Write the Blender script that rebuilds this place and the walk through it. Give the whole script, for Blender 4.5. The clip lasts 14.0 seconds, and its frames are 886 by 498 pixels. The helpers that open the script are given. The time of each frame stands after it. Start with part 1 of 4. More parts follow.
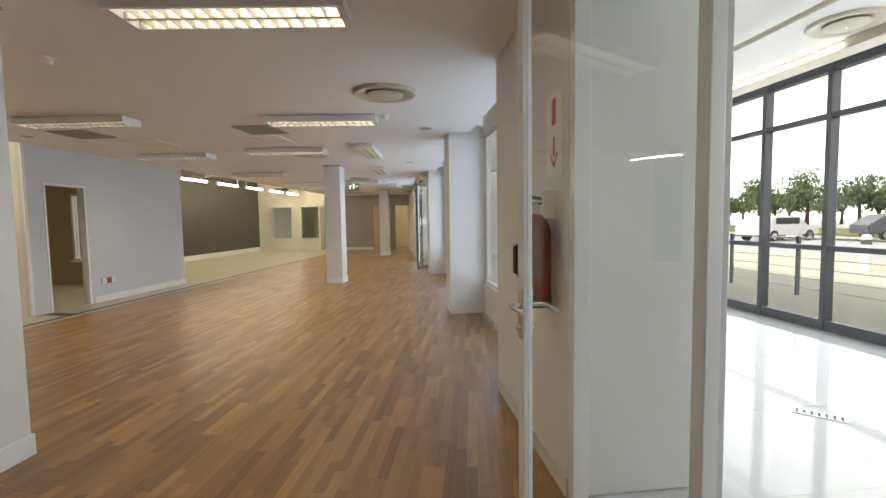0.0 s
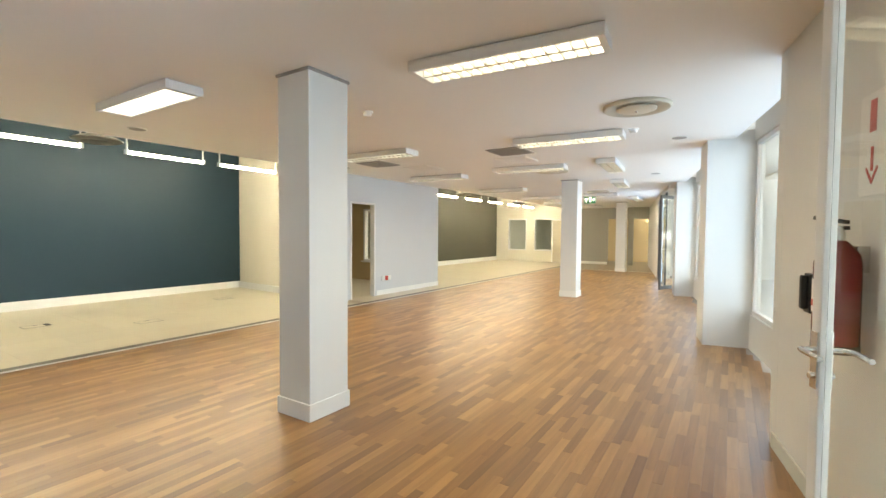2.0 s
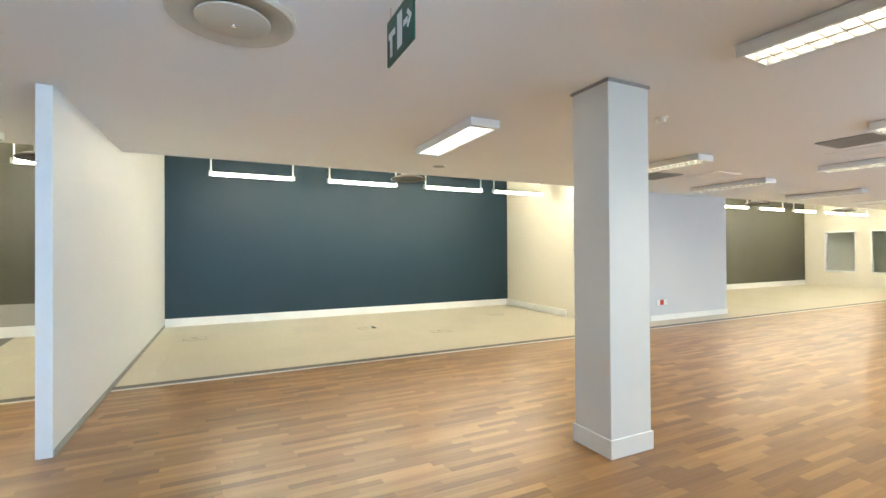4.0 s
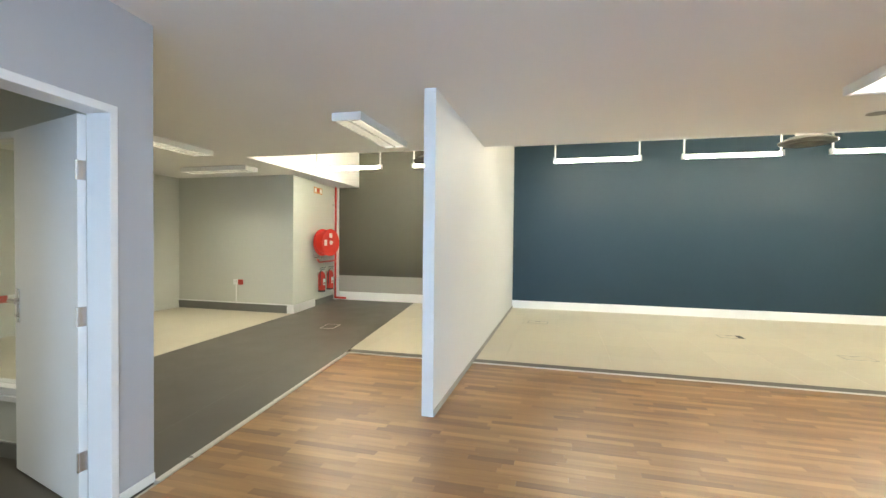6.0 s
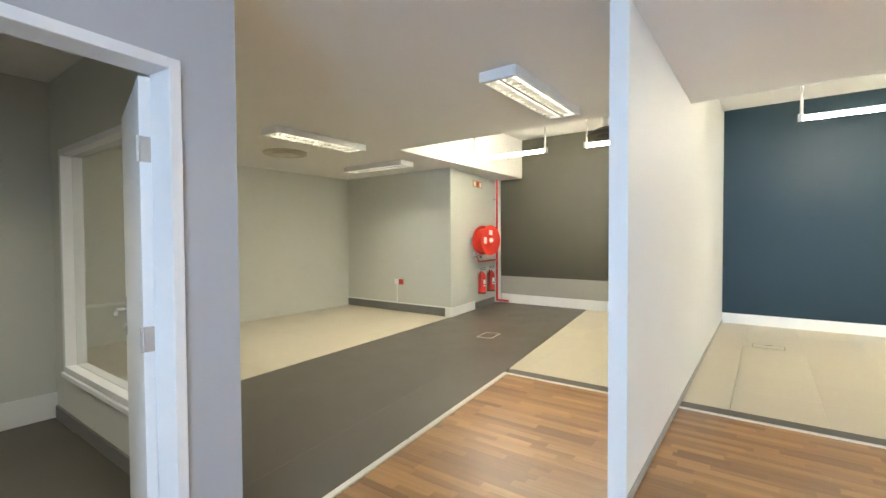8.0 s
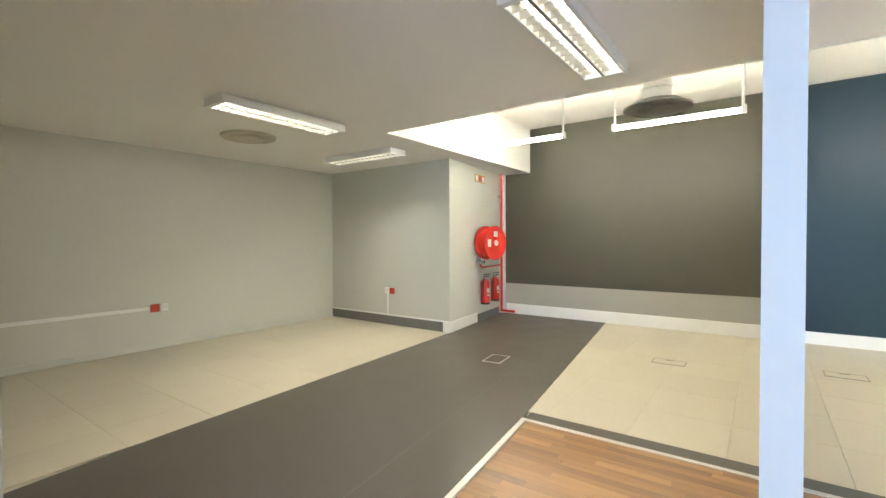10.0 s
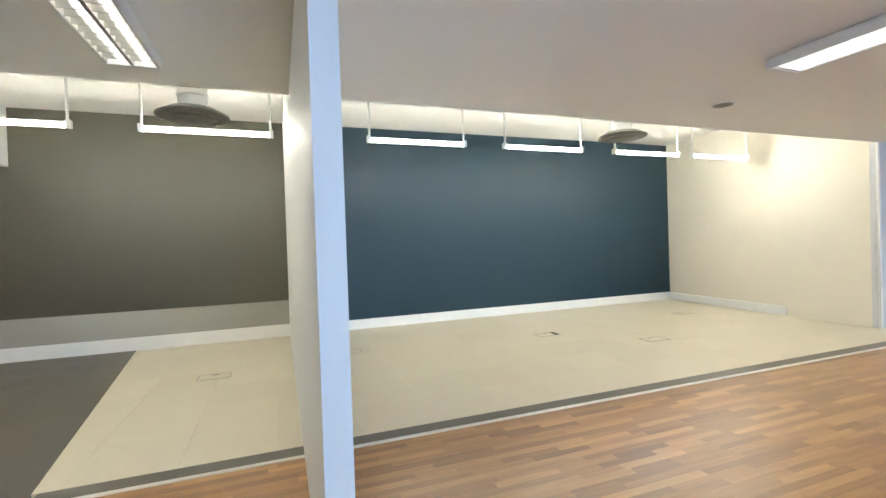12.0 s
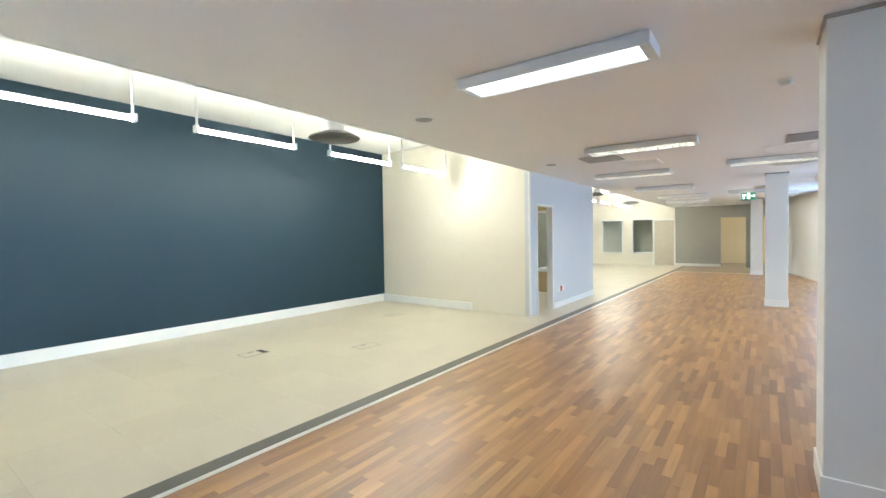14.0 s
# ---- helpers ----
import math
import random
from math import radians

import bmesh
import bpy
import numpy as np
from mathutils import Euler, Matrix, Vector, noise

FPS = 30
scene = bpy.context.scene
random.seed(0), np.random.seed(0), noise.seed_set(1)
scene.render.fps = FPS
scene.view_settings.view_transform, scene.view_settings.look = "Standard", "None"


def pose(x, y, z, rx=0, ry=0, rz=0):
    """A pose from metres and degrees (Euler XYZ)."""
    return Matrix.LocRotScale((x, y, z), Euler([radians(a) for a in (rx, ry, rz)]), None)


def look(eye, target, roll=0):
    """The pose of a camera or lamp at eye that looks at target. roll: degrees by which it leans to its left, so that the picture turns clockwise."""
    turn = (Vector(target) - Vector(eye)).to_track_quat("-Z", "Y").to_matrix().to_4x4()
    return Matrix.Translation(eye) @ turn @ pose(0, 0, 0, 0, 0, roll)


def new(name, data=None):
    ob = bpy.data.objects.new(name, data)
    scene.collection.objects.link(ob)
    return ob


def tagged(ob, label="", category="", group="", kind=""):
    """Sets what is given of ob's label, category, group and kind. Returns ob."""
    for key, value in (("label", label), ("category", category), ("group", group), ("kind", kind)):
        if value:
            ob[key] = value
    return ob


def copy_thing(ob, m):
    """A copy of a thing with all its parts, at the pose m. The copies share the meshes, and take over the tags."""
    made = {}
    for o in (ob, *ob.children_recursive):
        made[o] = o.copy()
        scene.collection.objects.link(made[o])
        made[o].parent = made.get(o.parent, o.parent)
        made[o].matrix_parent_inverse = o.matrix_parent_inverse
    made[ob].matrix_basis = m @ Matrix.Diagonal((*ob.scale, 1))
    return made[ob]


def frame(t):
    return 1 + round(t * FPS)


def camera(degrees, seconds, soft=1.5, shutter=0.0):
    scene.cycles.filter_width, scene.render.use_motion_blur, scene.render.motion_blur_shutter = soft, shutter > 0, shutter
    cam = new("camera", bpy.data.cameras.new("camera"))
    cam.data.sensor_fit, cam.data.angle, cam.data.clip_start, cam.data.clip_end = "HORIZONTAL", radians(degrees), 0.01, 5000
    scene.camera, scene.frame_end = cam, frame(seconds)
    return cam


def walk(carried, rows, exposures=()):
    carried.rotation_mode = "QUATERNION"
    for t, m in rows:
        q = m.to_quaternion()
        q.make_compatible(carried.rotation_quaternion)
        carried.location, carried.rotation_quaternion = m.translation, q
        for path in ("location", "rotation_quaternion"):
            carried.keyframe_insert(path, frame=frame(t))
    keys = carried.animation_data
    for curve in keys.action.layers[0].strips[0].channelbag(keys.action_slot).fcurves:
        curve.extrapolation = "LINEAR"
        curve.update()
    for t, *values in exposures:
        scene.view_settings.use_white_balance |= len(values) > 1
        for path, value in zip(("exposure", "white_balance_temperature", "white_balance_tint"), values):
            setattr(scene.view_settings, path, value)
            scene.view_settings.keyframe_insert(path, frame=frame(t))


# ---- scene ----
cam = camera(89.8, 14.0)
PATH = [
    (0, (0.075, 0.166, 1.37), (-0.062, 2.158, 1.240), -0.9),
    (0.5, (0.038, 0.094, 1.381), (-0.36, 2.051, 1.263), -0.3),
    (1, (0.031, 0.049, 1.382), (-0.623, 1.936, 1.283), 0.7),
    (1.5, (0.027, 0.016, 1.391), (-0.822, 1.825, 1.302), 0.8),
    (2, (0.007, -0.012, 1.414), (-1.077, 1.667, 1.341), 0.4),
    (2.2, (-0.014, -0.049, 1.437), (-1.21, 1.553, 1.375), 0.1),
    (4.3, (-0.403, -0.156, 1.411), (-2.291, 0.505, 1.43), -0.1),
    (4.5, (-0.442, -0.15, 1.406), (-2.382, 0.335, 1.425), 0.1),
    (5, (-0.535, -0.137, 1.4), (-2.535, -0.161, 1.402), 0.5),
    (5.5, (-0.739, -0.2, 1.398), (-2.721, -0.465, 1.371), 0.7),
    (6, (-0.957, -0.305, 1.411), (-2.891, -0.814, 1.372), 0.6),
    (6.5, (-1.198, -0.359, 1.403), (-3.012, -1.201, 1.365), 0.4),
    (7, (-1.434, -0.43, 1.412), (-3.148, -1.459, 1.364), 0.2),
    (7.5, (-1.693, -0.565, 1.403), (-3.35, -1.684, 1.355), -0.1),
    (8, (-1.955, -0.694, 1.398), (-3.571, -1.87, 1.346), -0.3),
    (8.2, (-2.073, -0.737, 1.398), (-3.641, -1.977, 1.349), -0.3),
    (10.3, (-2.911, -1.444, 1.401), (-4.568, -2.564, 1.362), -0.3),
    (10.5, (-2.93, -1.487, 1.39), (-4.709, -2.398, 1.352), -1.0),
    (11, (-2.897, -1.534, 1.397), (-4.881, -1.776, 1.331), -2.8),
    (11.5, (-2.88, -1.514, 1.395), (-4.862, -1.244, 1.35), -2.4),
    (12, (-2.877, -1.468, 1.398), (-4.755, -0.779, 1.373), -1.9),
    (12.5, (-2.87, -1.424, 1.41), (-4.602, -0.424, 1.388), -1.6),
    (13, (-2.909, -1.323, 1.446), (-4.471, -0.076, 1.394), -1.3),
    (13.5, (-3.047, -1.135, 1.466), (-4.46, 0.28, 1.414), -1.1),
    (14, (-3.184, -0.952, 1.466), (-4.36, 0.665, 1.411), -0.9),
]
EXPOSURES = [(0.0, -0.1, 7050, 10), (0.5, 0.27, 7200, 9), (1.0, 0.48, 7200, 8), (1.5, 0.68, 7150, 6.5), (2.0, 0.82, 7100, 5), (4.5, 0.88, 6350, 4), (7.0, 0.97, 6500, 7), (11.0, 1.05, 6000, 9), (11.5, 0.88, 5900, 8.5), (12.0, 0.74, 5800, 8.5), (12.5, 0.75, 5700, 6.5), (13.5, 0.88, 5600, 4.5), (14.0, 0.88, 5550, 4.5)]
walk(cam, [(t, look(eye, target, roll)) for t, eye, target, roll in PATH], EXPOSURES)

# ---- world, daylight, exposure ----
DAY_LOBBY, TUBE_OFFICE, TUBE_PENDANT, LOUVRE_OUT = 190.0, 6.0, 104.0, 7.5
world = bpy.data.worlds.new("world")
scene.world = world
world.use_nodes = True
wn = world.node_tree
sky = wn.nodes.new("ShaderNodeTexSky")
sky.sky_type, sky.sun_disc = "NISHITA", False
sky.sun_elevation, sky.sun_rotation = radians(45), radians(248)
sky.air_density, sky.dust_density = 1.0, 6.0
bg = wn.nodes["Background"]
bg.inputs["Strength"].default_value = 0.15
wn.links.new(sky.outputs[0], bg.inputs["Color"])
sun = new("sun", bpy.data.lights.new("sun", "SUN"))
sun.data.energy, sun.data.angle, sun.data.color = 4.5, radians(8), (1.0, 0.96, 0.9)
sun.matrix_world = look((-20, -8, 22), (0, 0, 0))

FAC = pose(0.28, 3.65, 0, 0, 0, 10.5)      # frame of the slanted glazed side: y along it, x outwards


def daylight(name, m, w, h, power, color=(0.82, 0.91, 1.0)):
    lamp = new(name, bpy.data.lights.new(name, "AREA"))
    lamp.data.shape, lamp.data.size, lamp.data.size_y = "RECTANGLE", w, h
    lamp.data.energy, lamp.data.color = power, color
    lamp.matrix_world = m
    return lamp


daylight("daylight_lobby", FAC @ pose(4.12, 2.0, 1.55, 0, 90, 0), 2.9, 13.0, DAY_LOBBY)
# added blue fill through an assumed shopfront, its spread narrowed off the office wall
daylight("fill_daylight_entrance", FAC @ pose(-0.06, -3.65, 1.35, 0, 90, 0), 2.4, 1.7, 28.0, (0.42, 0.64, 1.0)).data.spread = radians(95)
daylight("daylight_window_1", FAC @ pose(0.46, 1.5, 1.5, 0, 90, 0), 2.0, 2.7, 20.0, (0.46, 0.68, 1.0))
daylight("daylight_window_2", FAC @ pose(0.46, 5.7, 1.5, 0, 90, 0), 2.0, 4.2, 36.0, (0.46, 0.68, 1.0))
daylight("daylight_screen", FAC @ pose(-0.03, 10.9, 1.3, 0, 90, 0), 2.3, 2.4, 34.0, (0.46, 0.68, 1.0))

# louvred fittings of the low ceiling: place and turn
LOUVRED = [(-1.27, 2.685, 4.5), (-1.70, 5.42, 4.5), (-3.05, 7.55, 4.5), (-1.72, 7.9, 94.5), (-2.14, 10.8, 94.5), (-4.49, 5.11, 1.5), (-4.36, 1.90, 0),
           (-5.2, 7.85, 0), (-5.42, -2.26, 0), (-5.40, -5.05, 0), (-7.30, -5.92, 90), (-5.2, 11.0, 0), (-5.2, 14.0, 0), (-5.4, 16.6, 0),
           # unseen lamps at (-1.7, -3.9) and (-7.2, 8.6) added to brighten the small rooms
           (-3.4, 13.6, 0), (-1.7, -3.9, 0), (-7.2, 8.6, 90), (-5.2, 19.4, 0), (-2.6, 15.6, 90)]
for x, y, a in LOUVRED:
    louvre_light = daylight("louvre_light", pose(x, y, 2.61 - 0.086, 0, 0, a), 1.18, 0.22, LOUVRE_OUT, (1.0, 0.92, 0.76))
    louvre_light.data.spread = radians(125)      # the blades cut the light off to the sides

# ---- materials ----


def mat(name, color, rough=0.5, metal=0.0, vary=0.06, scale=3.0, bump=0.05, fine=120.0, spec=0.5, random_obj=0.0, island=0.0):
    """Paint, metal or plastic with two scales of variation and a fine relief."""
    m = bpy.data.materials.new(name)
    m.use_nodes = True
    nt = m.node_tree
    b = nt.nodes["Principled BSDF"]
    b.inputs["Roughness"].default_value, b.inputs["Metallic"].default_value = rough, metal
    b.inputs["Specular IOR Level"].default_value = spec
    co = nt.nodes.new("ShaderNodeTexCoord")
    big, small = nt.nodes.new("ShaderNodeTexNoise"), nt.nodes.new("ShaderNodeTexNoise")
    big.inputs["Scale"].default_value, small.inputs["Scale"].default_value = scale, fine
    big.inputs["Detail"].default_value = 4
    for n in (big, small):
        nt.links.new(co.outputs["Object"], n.inputs["Vector"])
    add = nt.nodes.new("ShaderNodeMath")
    add.operation = "MULTIPLY_ADD"
    add.inputs[1].default_value, add.inputs[2].default_value = 2 * vary, 1 - vary
    nt.links.new(big.outputs[0], add.inputs[0])
    val = add
    for socket, amount in (("Random", random_obj), ("Random Per Island", island)):
        if amount:
            src = nt.nodes.new("ShaderNodeObjectInfo" if socket == "Random" else "ShaderNodeNewGeometry")
            ma = nt.nodes.new("ShaderNodeMath")
            ma.operation = "MULTIPLY_ADD"
            ma.inputs[1].default_value, ma.inputs[2].default_value = 2 * amount, 1 - amount
            nt.links.new(src.outputs[socket], ma.inputs[0])
            mu = nt.nodes.new("ShaderNodeMath")
            mu.operation = "MULTIPLY"
            nt.links.new(val.outputs[0], mu.inputs[0])
            nt.links.new(ma.outputs[0], mu.inputs[1])
            val = mu
    mix = nt.nodes.new("ShaderNodeVectorMath")
    mix.operation = "SCALE"
    mix.inputs[0].default_value = color
    nt.links.new(val.outputs[0], mix.inputs["Scale"])
    nt.links.new(mix.outputs[0], b.inputs["Base Color"])
    ro = nt.nodes.new("ShaderNodeMath")
    ro.operation = "MULTIPLY_ADD"
    ro.inputs[1].default_value, ro.inputs[2].default_value = rough * 0.4, rough * 0.8
    nt.links.new(big.outputs[0], ro.inputs[0])
    nt.links.new(ro.outputs[0], b.inputs["Roughness"])
    if bump:
        bp = nt.nodes.new("ShaderNodeBump")
        bp.inputs["Strength"].default_value, bp.inputs["Distance"].default_value = bump, 0.002
        nt.links.new(small.outputs[0], bp.inputs["Height"])
        nt.links.new(bp.outputs[0], b.inputs["Normal"])
    return m


def wood(name, island):
    """Oiled hardwood strips: tone from piece to piece, grain along y."""
    m = bpy.data.materials.new(name)
    m.use_nodes = True
    nt = m.node_tree
    b = nt.nodes["Principled BSDF"]
    src = nt.nodes.new("ShaderNodeNewGeometry" if island else "ShaderNodeObjectInfo")
    rnd = src.outputs["Random Per Island" if island else "Random"]
    geo = nt.nodes.new("ShaderNodeNewGeometry")
    off = nt.nodes.new("ShaderNodeVectorMath")
    off.operation = "MULTIPLY_ADD"
    cmb = nt.nodes.new("ShaderNodeCombineXYZ")
    for i in range(3):
        nt.links.new(rnd, cmb.inputs[i])
    off.inputs[1].default_value = (40, 60, 20)
    nt.links.new(cmb.outputs[0], off.inputs[0])
    nt.links.new(geo.outputs["Position"], off.inputs[2])
    mp = nt.nodes.new("ShaderNodeVectorMath")
    mp.operation = "MULTIPLY"
    mp.inputs[1].default_value = (38, 2.2, 1)
    nt.links.new(off.outputs[0], mp.inputs[0])
    grain = nt.nodes.new("ShaderNodeTexNoise")
    grain.inputs["Scale"].default_value, grain.inputs["Detail"].default_value = 1.0, 5
    nt.links.new(mp.outputs[0], grain.inputs["Vector"])
    ramp = nt.nodes.new("ShaderNodeValToRGB")
    e = ramp.color_ramp.elements
    e[0].position, e[0].color = 0.0, (0.1750, 0.0807, 0.0253, 1)
    e[1].position, e[1].color = 1.0, (0.3973, 0.2149, 0.0728, 1)
    for p, c in ((0.2, (0.2412, 0.1167, 0.0356, 1)), (0.7, (0.3075, 0.1562, 0.0490, 1))):
        n = ramp.color_ramp.elements.new(p)
        n.color = c
    nt.links.new(rnd, ramp.inputs[0])
    g2 = nt.nodes.new("ShaderNodeMath")
    g2.operation = "MULTIPLY_ADD"
    g2.inputs[1].default_value, g2.inputs[2].default_value = 0.7, 0.65
    nt.links.new(grain.outputs[0], g2.inputs[0])
    sc = nt.nodes.new("ShaderNodeVectorMath")
    sc.operation = "SCALE"
    nt.links.new(ramp.outputs[0], sc.inputs[0])
    nt.links.new(g2.outputs[0], sc.inputs["Scale"])
    nt.links.new(sc.outputs[0], b.inputs["Base Color"])
    worn = nt.nodes.new("ShaderNodeTexNoise")
    worn.inputs["Scale"].default_value, worn.inputs["Detail"].default_value = 1.3, 4
    nt.links.new(geo.outputs["Position"], worn.inputs["Vector"])
    ro = nt.nodes.new("ShaderNodeMath")
    ro.operation = "MULTIPLY_ADD"
    ro.inputs[1].default_value, ro.inputs[2].default_value = 0.12, 0.31
    nt.links.new(worn.outputs[0], ro.inputs[0])
    nt.links.new(ro.outputs[0], b.inputs["Roughness"])
    b.inputs["Coat Weight"].default_value, b.inputs["Coat Roughness"].default_value = 0.26, 0.34
    bp = nt.nodes.new("ShaderNodeBump")
    bp.inputs["Strength"].default_value, bp.inputs["Distance"].default_value = 0.03, 0.0005
    nt.links.new(grain.outputs[0], bp.inputs["Height"])
    nt.links.new(bp.outputs[0], b.inputs["Normal"])
    return m


def glow(name, color, strength):
    m = bpy.data.materials.new(name)
    m.use_nodes = True
    b = m.node_tree.nodes["Principled BSDF"]
    b.inputs["Base Color"].default_value = (0.8, 0.8, 0.8, 1)
    b.inputs["Emission Color"].default_value = (*color, 1)
    b.inputs["Emission Strength"].default_value = strength
    return m


def glass(name, color=(0.95, 0.98, 0.97), rough=0.0):
    m = bpy.data.materials.new(name)
    m.use_nodes = True
    b = m.node_tree.nodes["Principled BSDF"]
    b.inputs["Base Color"].default_value = (*color, 1)
    b.inputs["Roughness"].default_value = rough
    b.inputs["Transmission Weight"].default_value = 1.0
    b.inputs["IOR"].default_value = 1.45
    return m


PAINT = mat("white_paint", (0.74, 0.745, 0.73), 0.6, vary=0.03, scale=1.2, bump=0.12, fine=260)
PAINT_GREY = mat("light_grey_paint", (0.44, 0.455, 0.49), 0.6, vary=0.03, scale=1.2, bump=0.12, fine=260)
PAINT_SILVER = mat("pale_grey_paint", (0.62, 0.635, 0.655), 0.6, vary=0.03, scale=1.2, bump=0.12, fine=260)
PAINT_CREAM = mat("cream_paint", (0.76, 0.72, 0.62), 0.6, vary=0.03, scale=1.2, bump=0.12, fine=260)
PAINT_TAN = mat("tan_paint", (0.58, 0.46, 0.27), 0.6, vary=0.04, scale=1.2, bump=0.12, fine=260)
PAINT_GREEN = mat("pale_grey_green_paint", (0.60, 0.61, 0.55), 0.55, vary=0.03, scale=1.2, bump=0.12, fine=260)
CEIL = mat("ceiling_paint", (0.86, 0.845, 0.82), 0.8, vary=0.025, scale=0.8, bump=0.08, fine=200)
TEAL = mat("teal_blue_paint", (0.019, 0.039, 0.055), 0.42, vary=0.06, scale=0.9, bump=0.1, fine=240, spec=0.22)
OLIVE = mat("dark_olive_paint", (0.066, 0.065, 0.046), 0.5, vary=0.06, scale=0.9, bump=0.1, fine=240)
TAUPE = mat("taupe_paint", (0.34, 0.33, 0.29), 0.5, vary=0.05, scale=1.0, bump=0.1, fine=240)
SKIRT = mat("white_skirting", (0.82, 0.82, 0.80), 0.35, vary=0.04, scale=4)
SKIRT_GREY = mat("grey_skirting", (0.17, 0.17, 0.155), 0.4, vary=0.08, scale=5)
VINYL = mat("dark_vinyl", (0.088, 0.079, 0.062), 0.42, vary=0.12, scale=2.5, bump=0.1, fine=90)
VINYL_BEIGE = mat("beige_vinyl", (0.27, 0.22, 0.15), 0.38, vary=0.1, scale=2.0, bump=0.08, fine=90)
TILE = mat("cream_tile", (0.56, 0.505, 0.385), 0.34, vary=0.05, scale=2.0, bump=0.03, fine=60, random_obj=0.03)
TILE_LOBBY = mat("white_tile", (0.62, 0.635, 0.66), 0.06, vary=0.03, scale=2.0, bump=0.0, random_obj=0.02)
GROUT = mat("grout", (0.55, 0.51, 0.41), 0.8, vary=0.1, scale=8)
TRIM_METAL = mat("floor_trim_metal", (0.75, 0.74, 0.70), 0.3, 0.6, vary=0.05, scale=6)
WOOD_PART, WOOD_REST = wood("hardwood", False), wood("hardwood_rest", True)
FRAME_WHITE = mat("white_aluminium", (0.80, 0.81, 0.82), 0.3, vary=0.03, scale=5)
FRAME_GREY = mat("grey_aluminium", (0.12, 0.13, 0.15), 0.4, 0.3, vary=0.05, scale=5)
ENAMEL = mat("white_enamel", (0.80, 0.80, 0.79), 0.35, vary=0.03, scale=5)
ALU = mat("polished_louvre", (0.52, 0.51, 0.48), 0.32, 0.9, vary=0.03, scale=9, bump=0)
CHROME = mat("satin_chrome", (0.70, 0.69, 0.67), 0.25, 1.0, vary=0.04, scale=20, bump=0)
RED = mat("red_enamel", (0.62, 0.035, 0.022), 0.3, vary=0.06, scale=7)
# same red enamel, with the shade behind the glass door put into its colour
RED_SHADED = mat("red_enamel_shaded", (0.20, 0.014, 0.016), 0.25, vary=0.06, scale=7)
BLACK = mat("black_rubber", (0.018, 0.018, 0.018), 0.5, vary=0.1, scale=12)
GREEN_SIGN = mat("green_sign", (0.010, 0.075, 0.042), 0.4, vary=0.05, scale=9)
WHITE_PRINT = mat("white_print", (0.85, 0.85, 0.83), 0.5, vary=0.03, scale=9)
RED_PRINT = mat("red_print", (0.55, 0.05, 0.03), 0.5, vary=0.04, scale=9)
ORANGE_PRINT = mat("orange_print", (0.62, 0.30, 0.07), 0.5, vary=0.05, scale=9)
PLASTIC = mat("white_plastic", (0.82, 0.82, 0.80), 0.4, vary=0.02, scale=9)
GRILLE = mat("grey_grille", (0.30, 0.29, 0.275), 0.5, vary=0.06, scale=9)
DARK_GRILLE = mat("dark_metal", (0.12, 0.115, 0.10), 0.45, vary=0.06, scale=9)
BEIGE_METAL = mat("beige_metal", (0.56, 0.51, 0.41), 0.4, vary=0.05, scale=6)
TUBE = glow("fluorescent_tube", (1.0, 0.92, 0.76), TUBE_OFFICE)
OPAL = glow("opal_panel", (1.0, 0.94, 0.84), 1.6)
TUBE_BAY = glow("pendant_tube", (1.0, 0.90, 0.70), TUBE_PENDANT)
GLASS = glass("clear_glass")

# ---- helpers of the build ----


def box(bm, x0, y0, z0, x1, y1, z1, m=None, bevel=0.0):
    r = bmesh.ops.create_cube(bm, size=1.0)
    vs = r["verts"]
    t = Matrix.LocRotScale(((x0 + x1) / 2, (y0 + y1) / 2, (z0 + z1) / 2), None, (abs(x1 - x0), abs(y1 - y0), abs(z1 - z0)))
    bmesh.ops.transform(bm, matrix=(m @ t) if m else t, verts=vs)
    if bevel:
        es = list({e for v in vs for e in v.link_edges})
        bmesh.ops.bevel(bm, geom=es, offset=bevel, segments=2, affect="EDGES", profile=0.5)
    return bm


def cyl(bm, p, q, r, r2=None, seg=20):
    p, q = Vector(p), Vector(q)
    d = q - p
    m = Matrix.Translation((p + q) / 2) @ d.to_track_quat("Z", "Y").to_matrix().to_4x4()
    bmesh.ops.create_cone(bm, cap_ends=True, segments=seg, radius1=r, radius2=r if r2 is None else r2, depth=d.length, matrix=m)
    return bm


def lathe(bm, profile, seg=40, m=None):
    """A turned body: profile of (radius, height) from bottom to top."""
    rings = []
    for r, z in profile:
        ring = []
        for i in range(seg):
            a = 2 * math.pi * i / seg
            v = Vector((r * math.cos(a), r * math.sin(a), z))
            ring.append(bm.verts.new(m @ v if m else v))
        rings.append(ring)
    for a, b in zip(rings, rings[1:]):
        for i in range(seg):
            bm.faces.new((a[i], a[(i + 1) % seg], b[(i + 1) % seg], b[i]))
    bm.faces.new(rings[0][::-1])
    bm.faces.new(rings[-1])
    return bm


def tube(bm, pts, r, seg=10):
    for p, q in zip(pts, pts[1:]):
        cyl(bm, p, q, r, seg=seg)
    for p in pts[1:-1]:
        bmesh.ops.create_uvsphere(bm, u_segments=seg, v_segments=6, radius=r, matrix=Matrix.Translation(p))
    return bm


def prism(bm, pts, z0, z1):
    lo, hi = [bm.verts.new((x, y, z0)) for x, y in pts], [bm.verts.new((x, y, z1)) for x, y in pts]
    n = len(pts)
    bm.faces.new(lo[::-1])
    bm.faces.new(hi)
    for i in range(n):
        bm.faces.new((lo[i], lo[(i + 1) % n], hi[(i + 1) % n], hi[i]))
    return bm


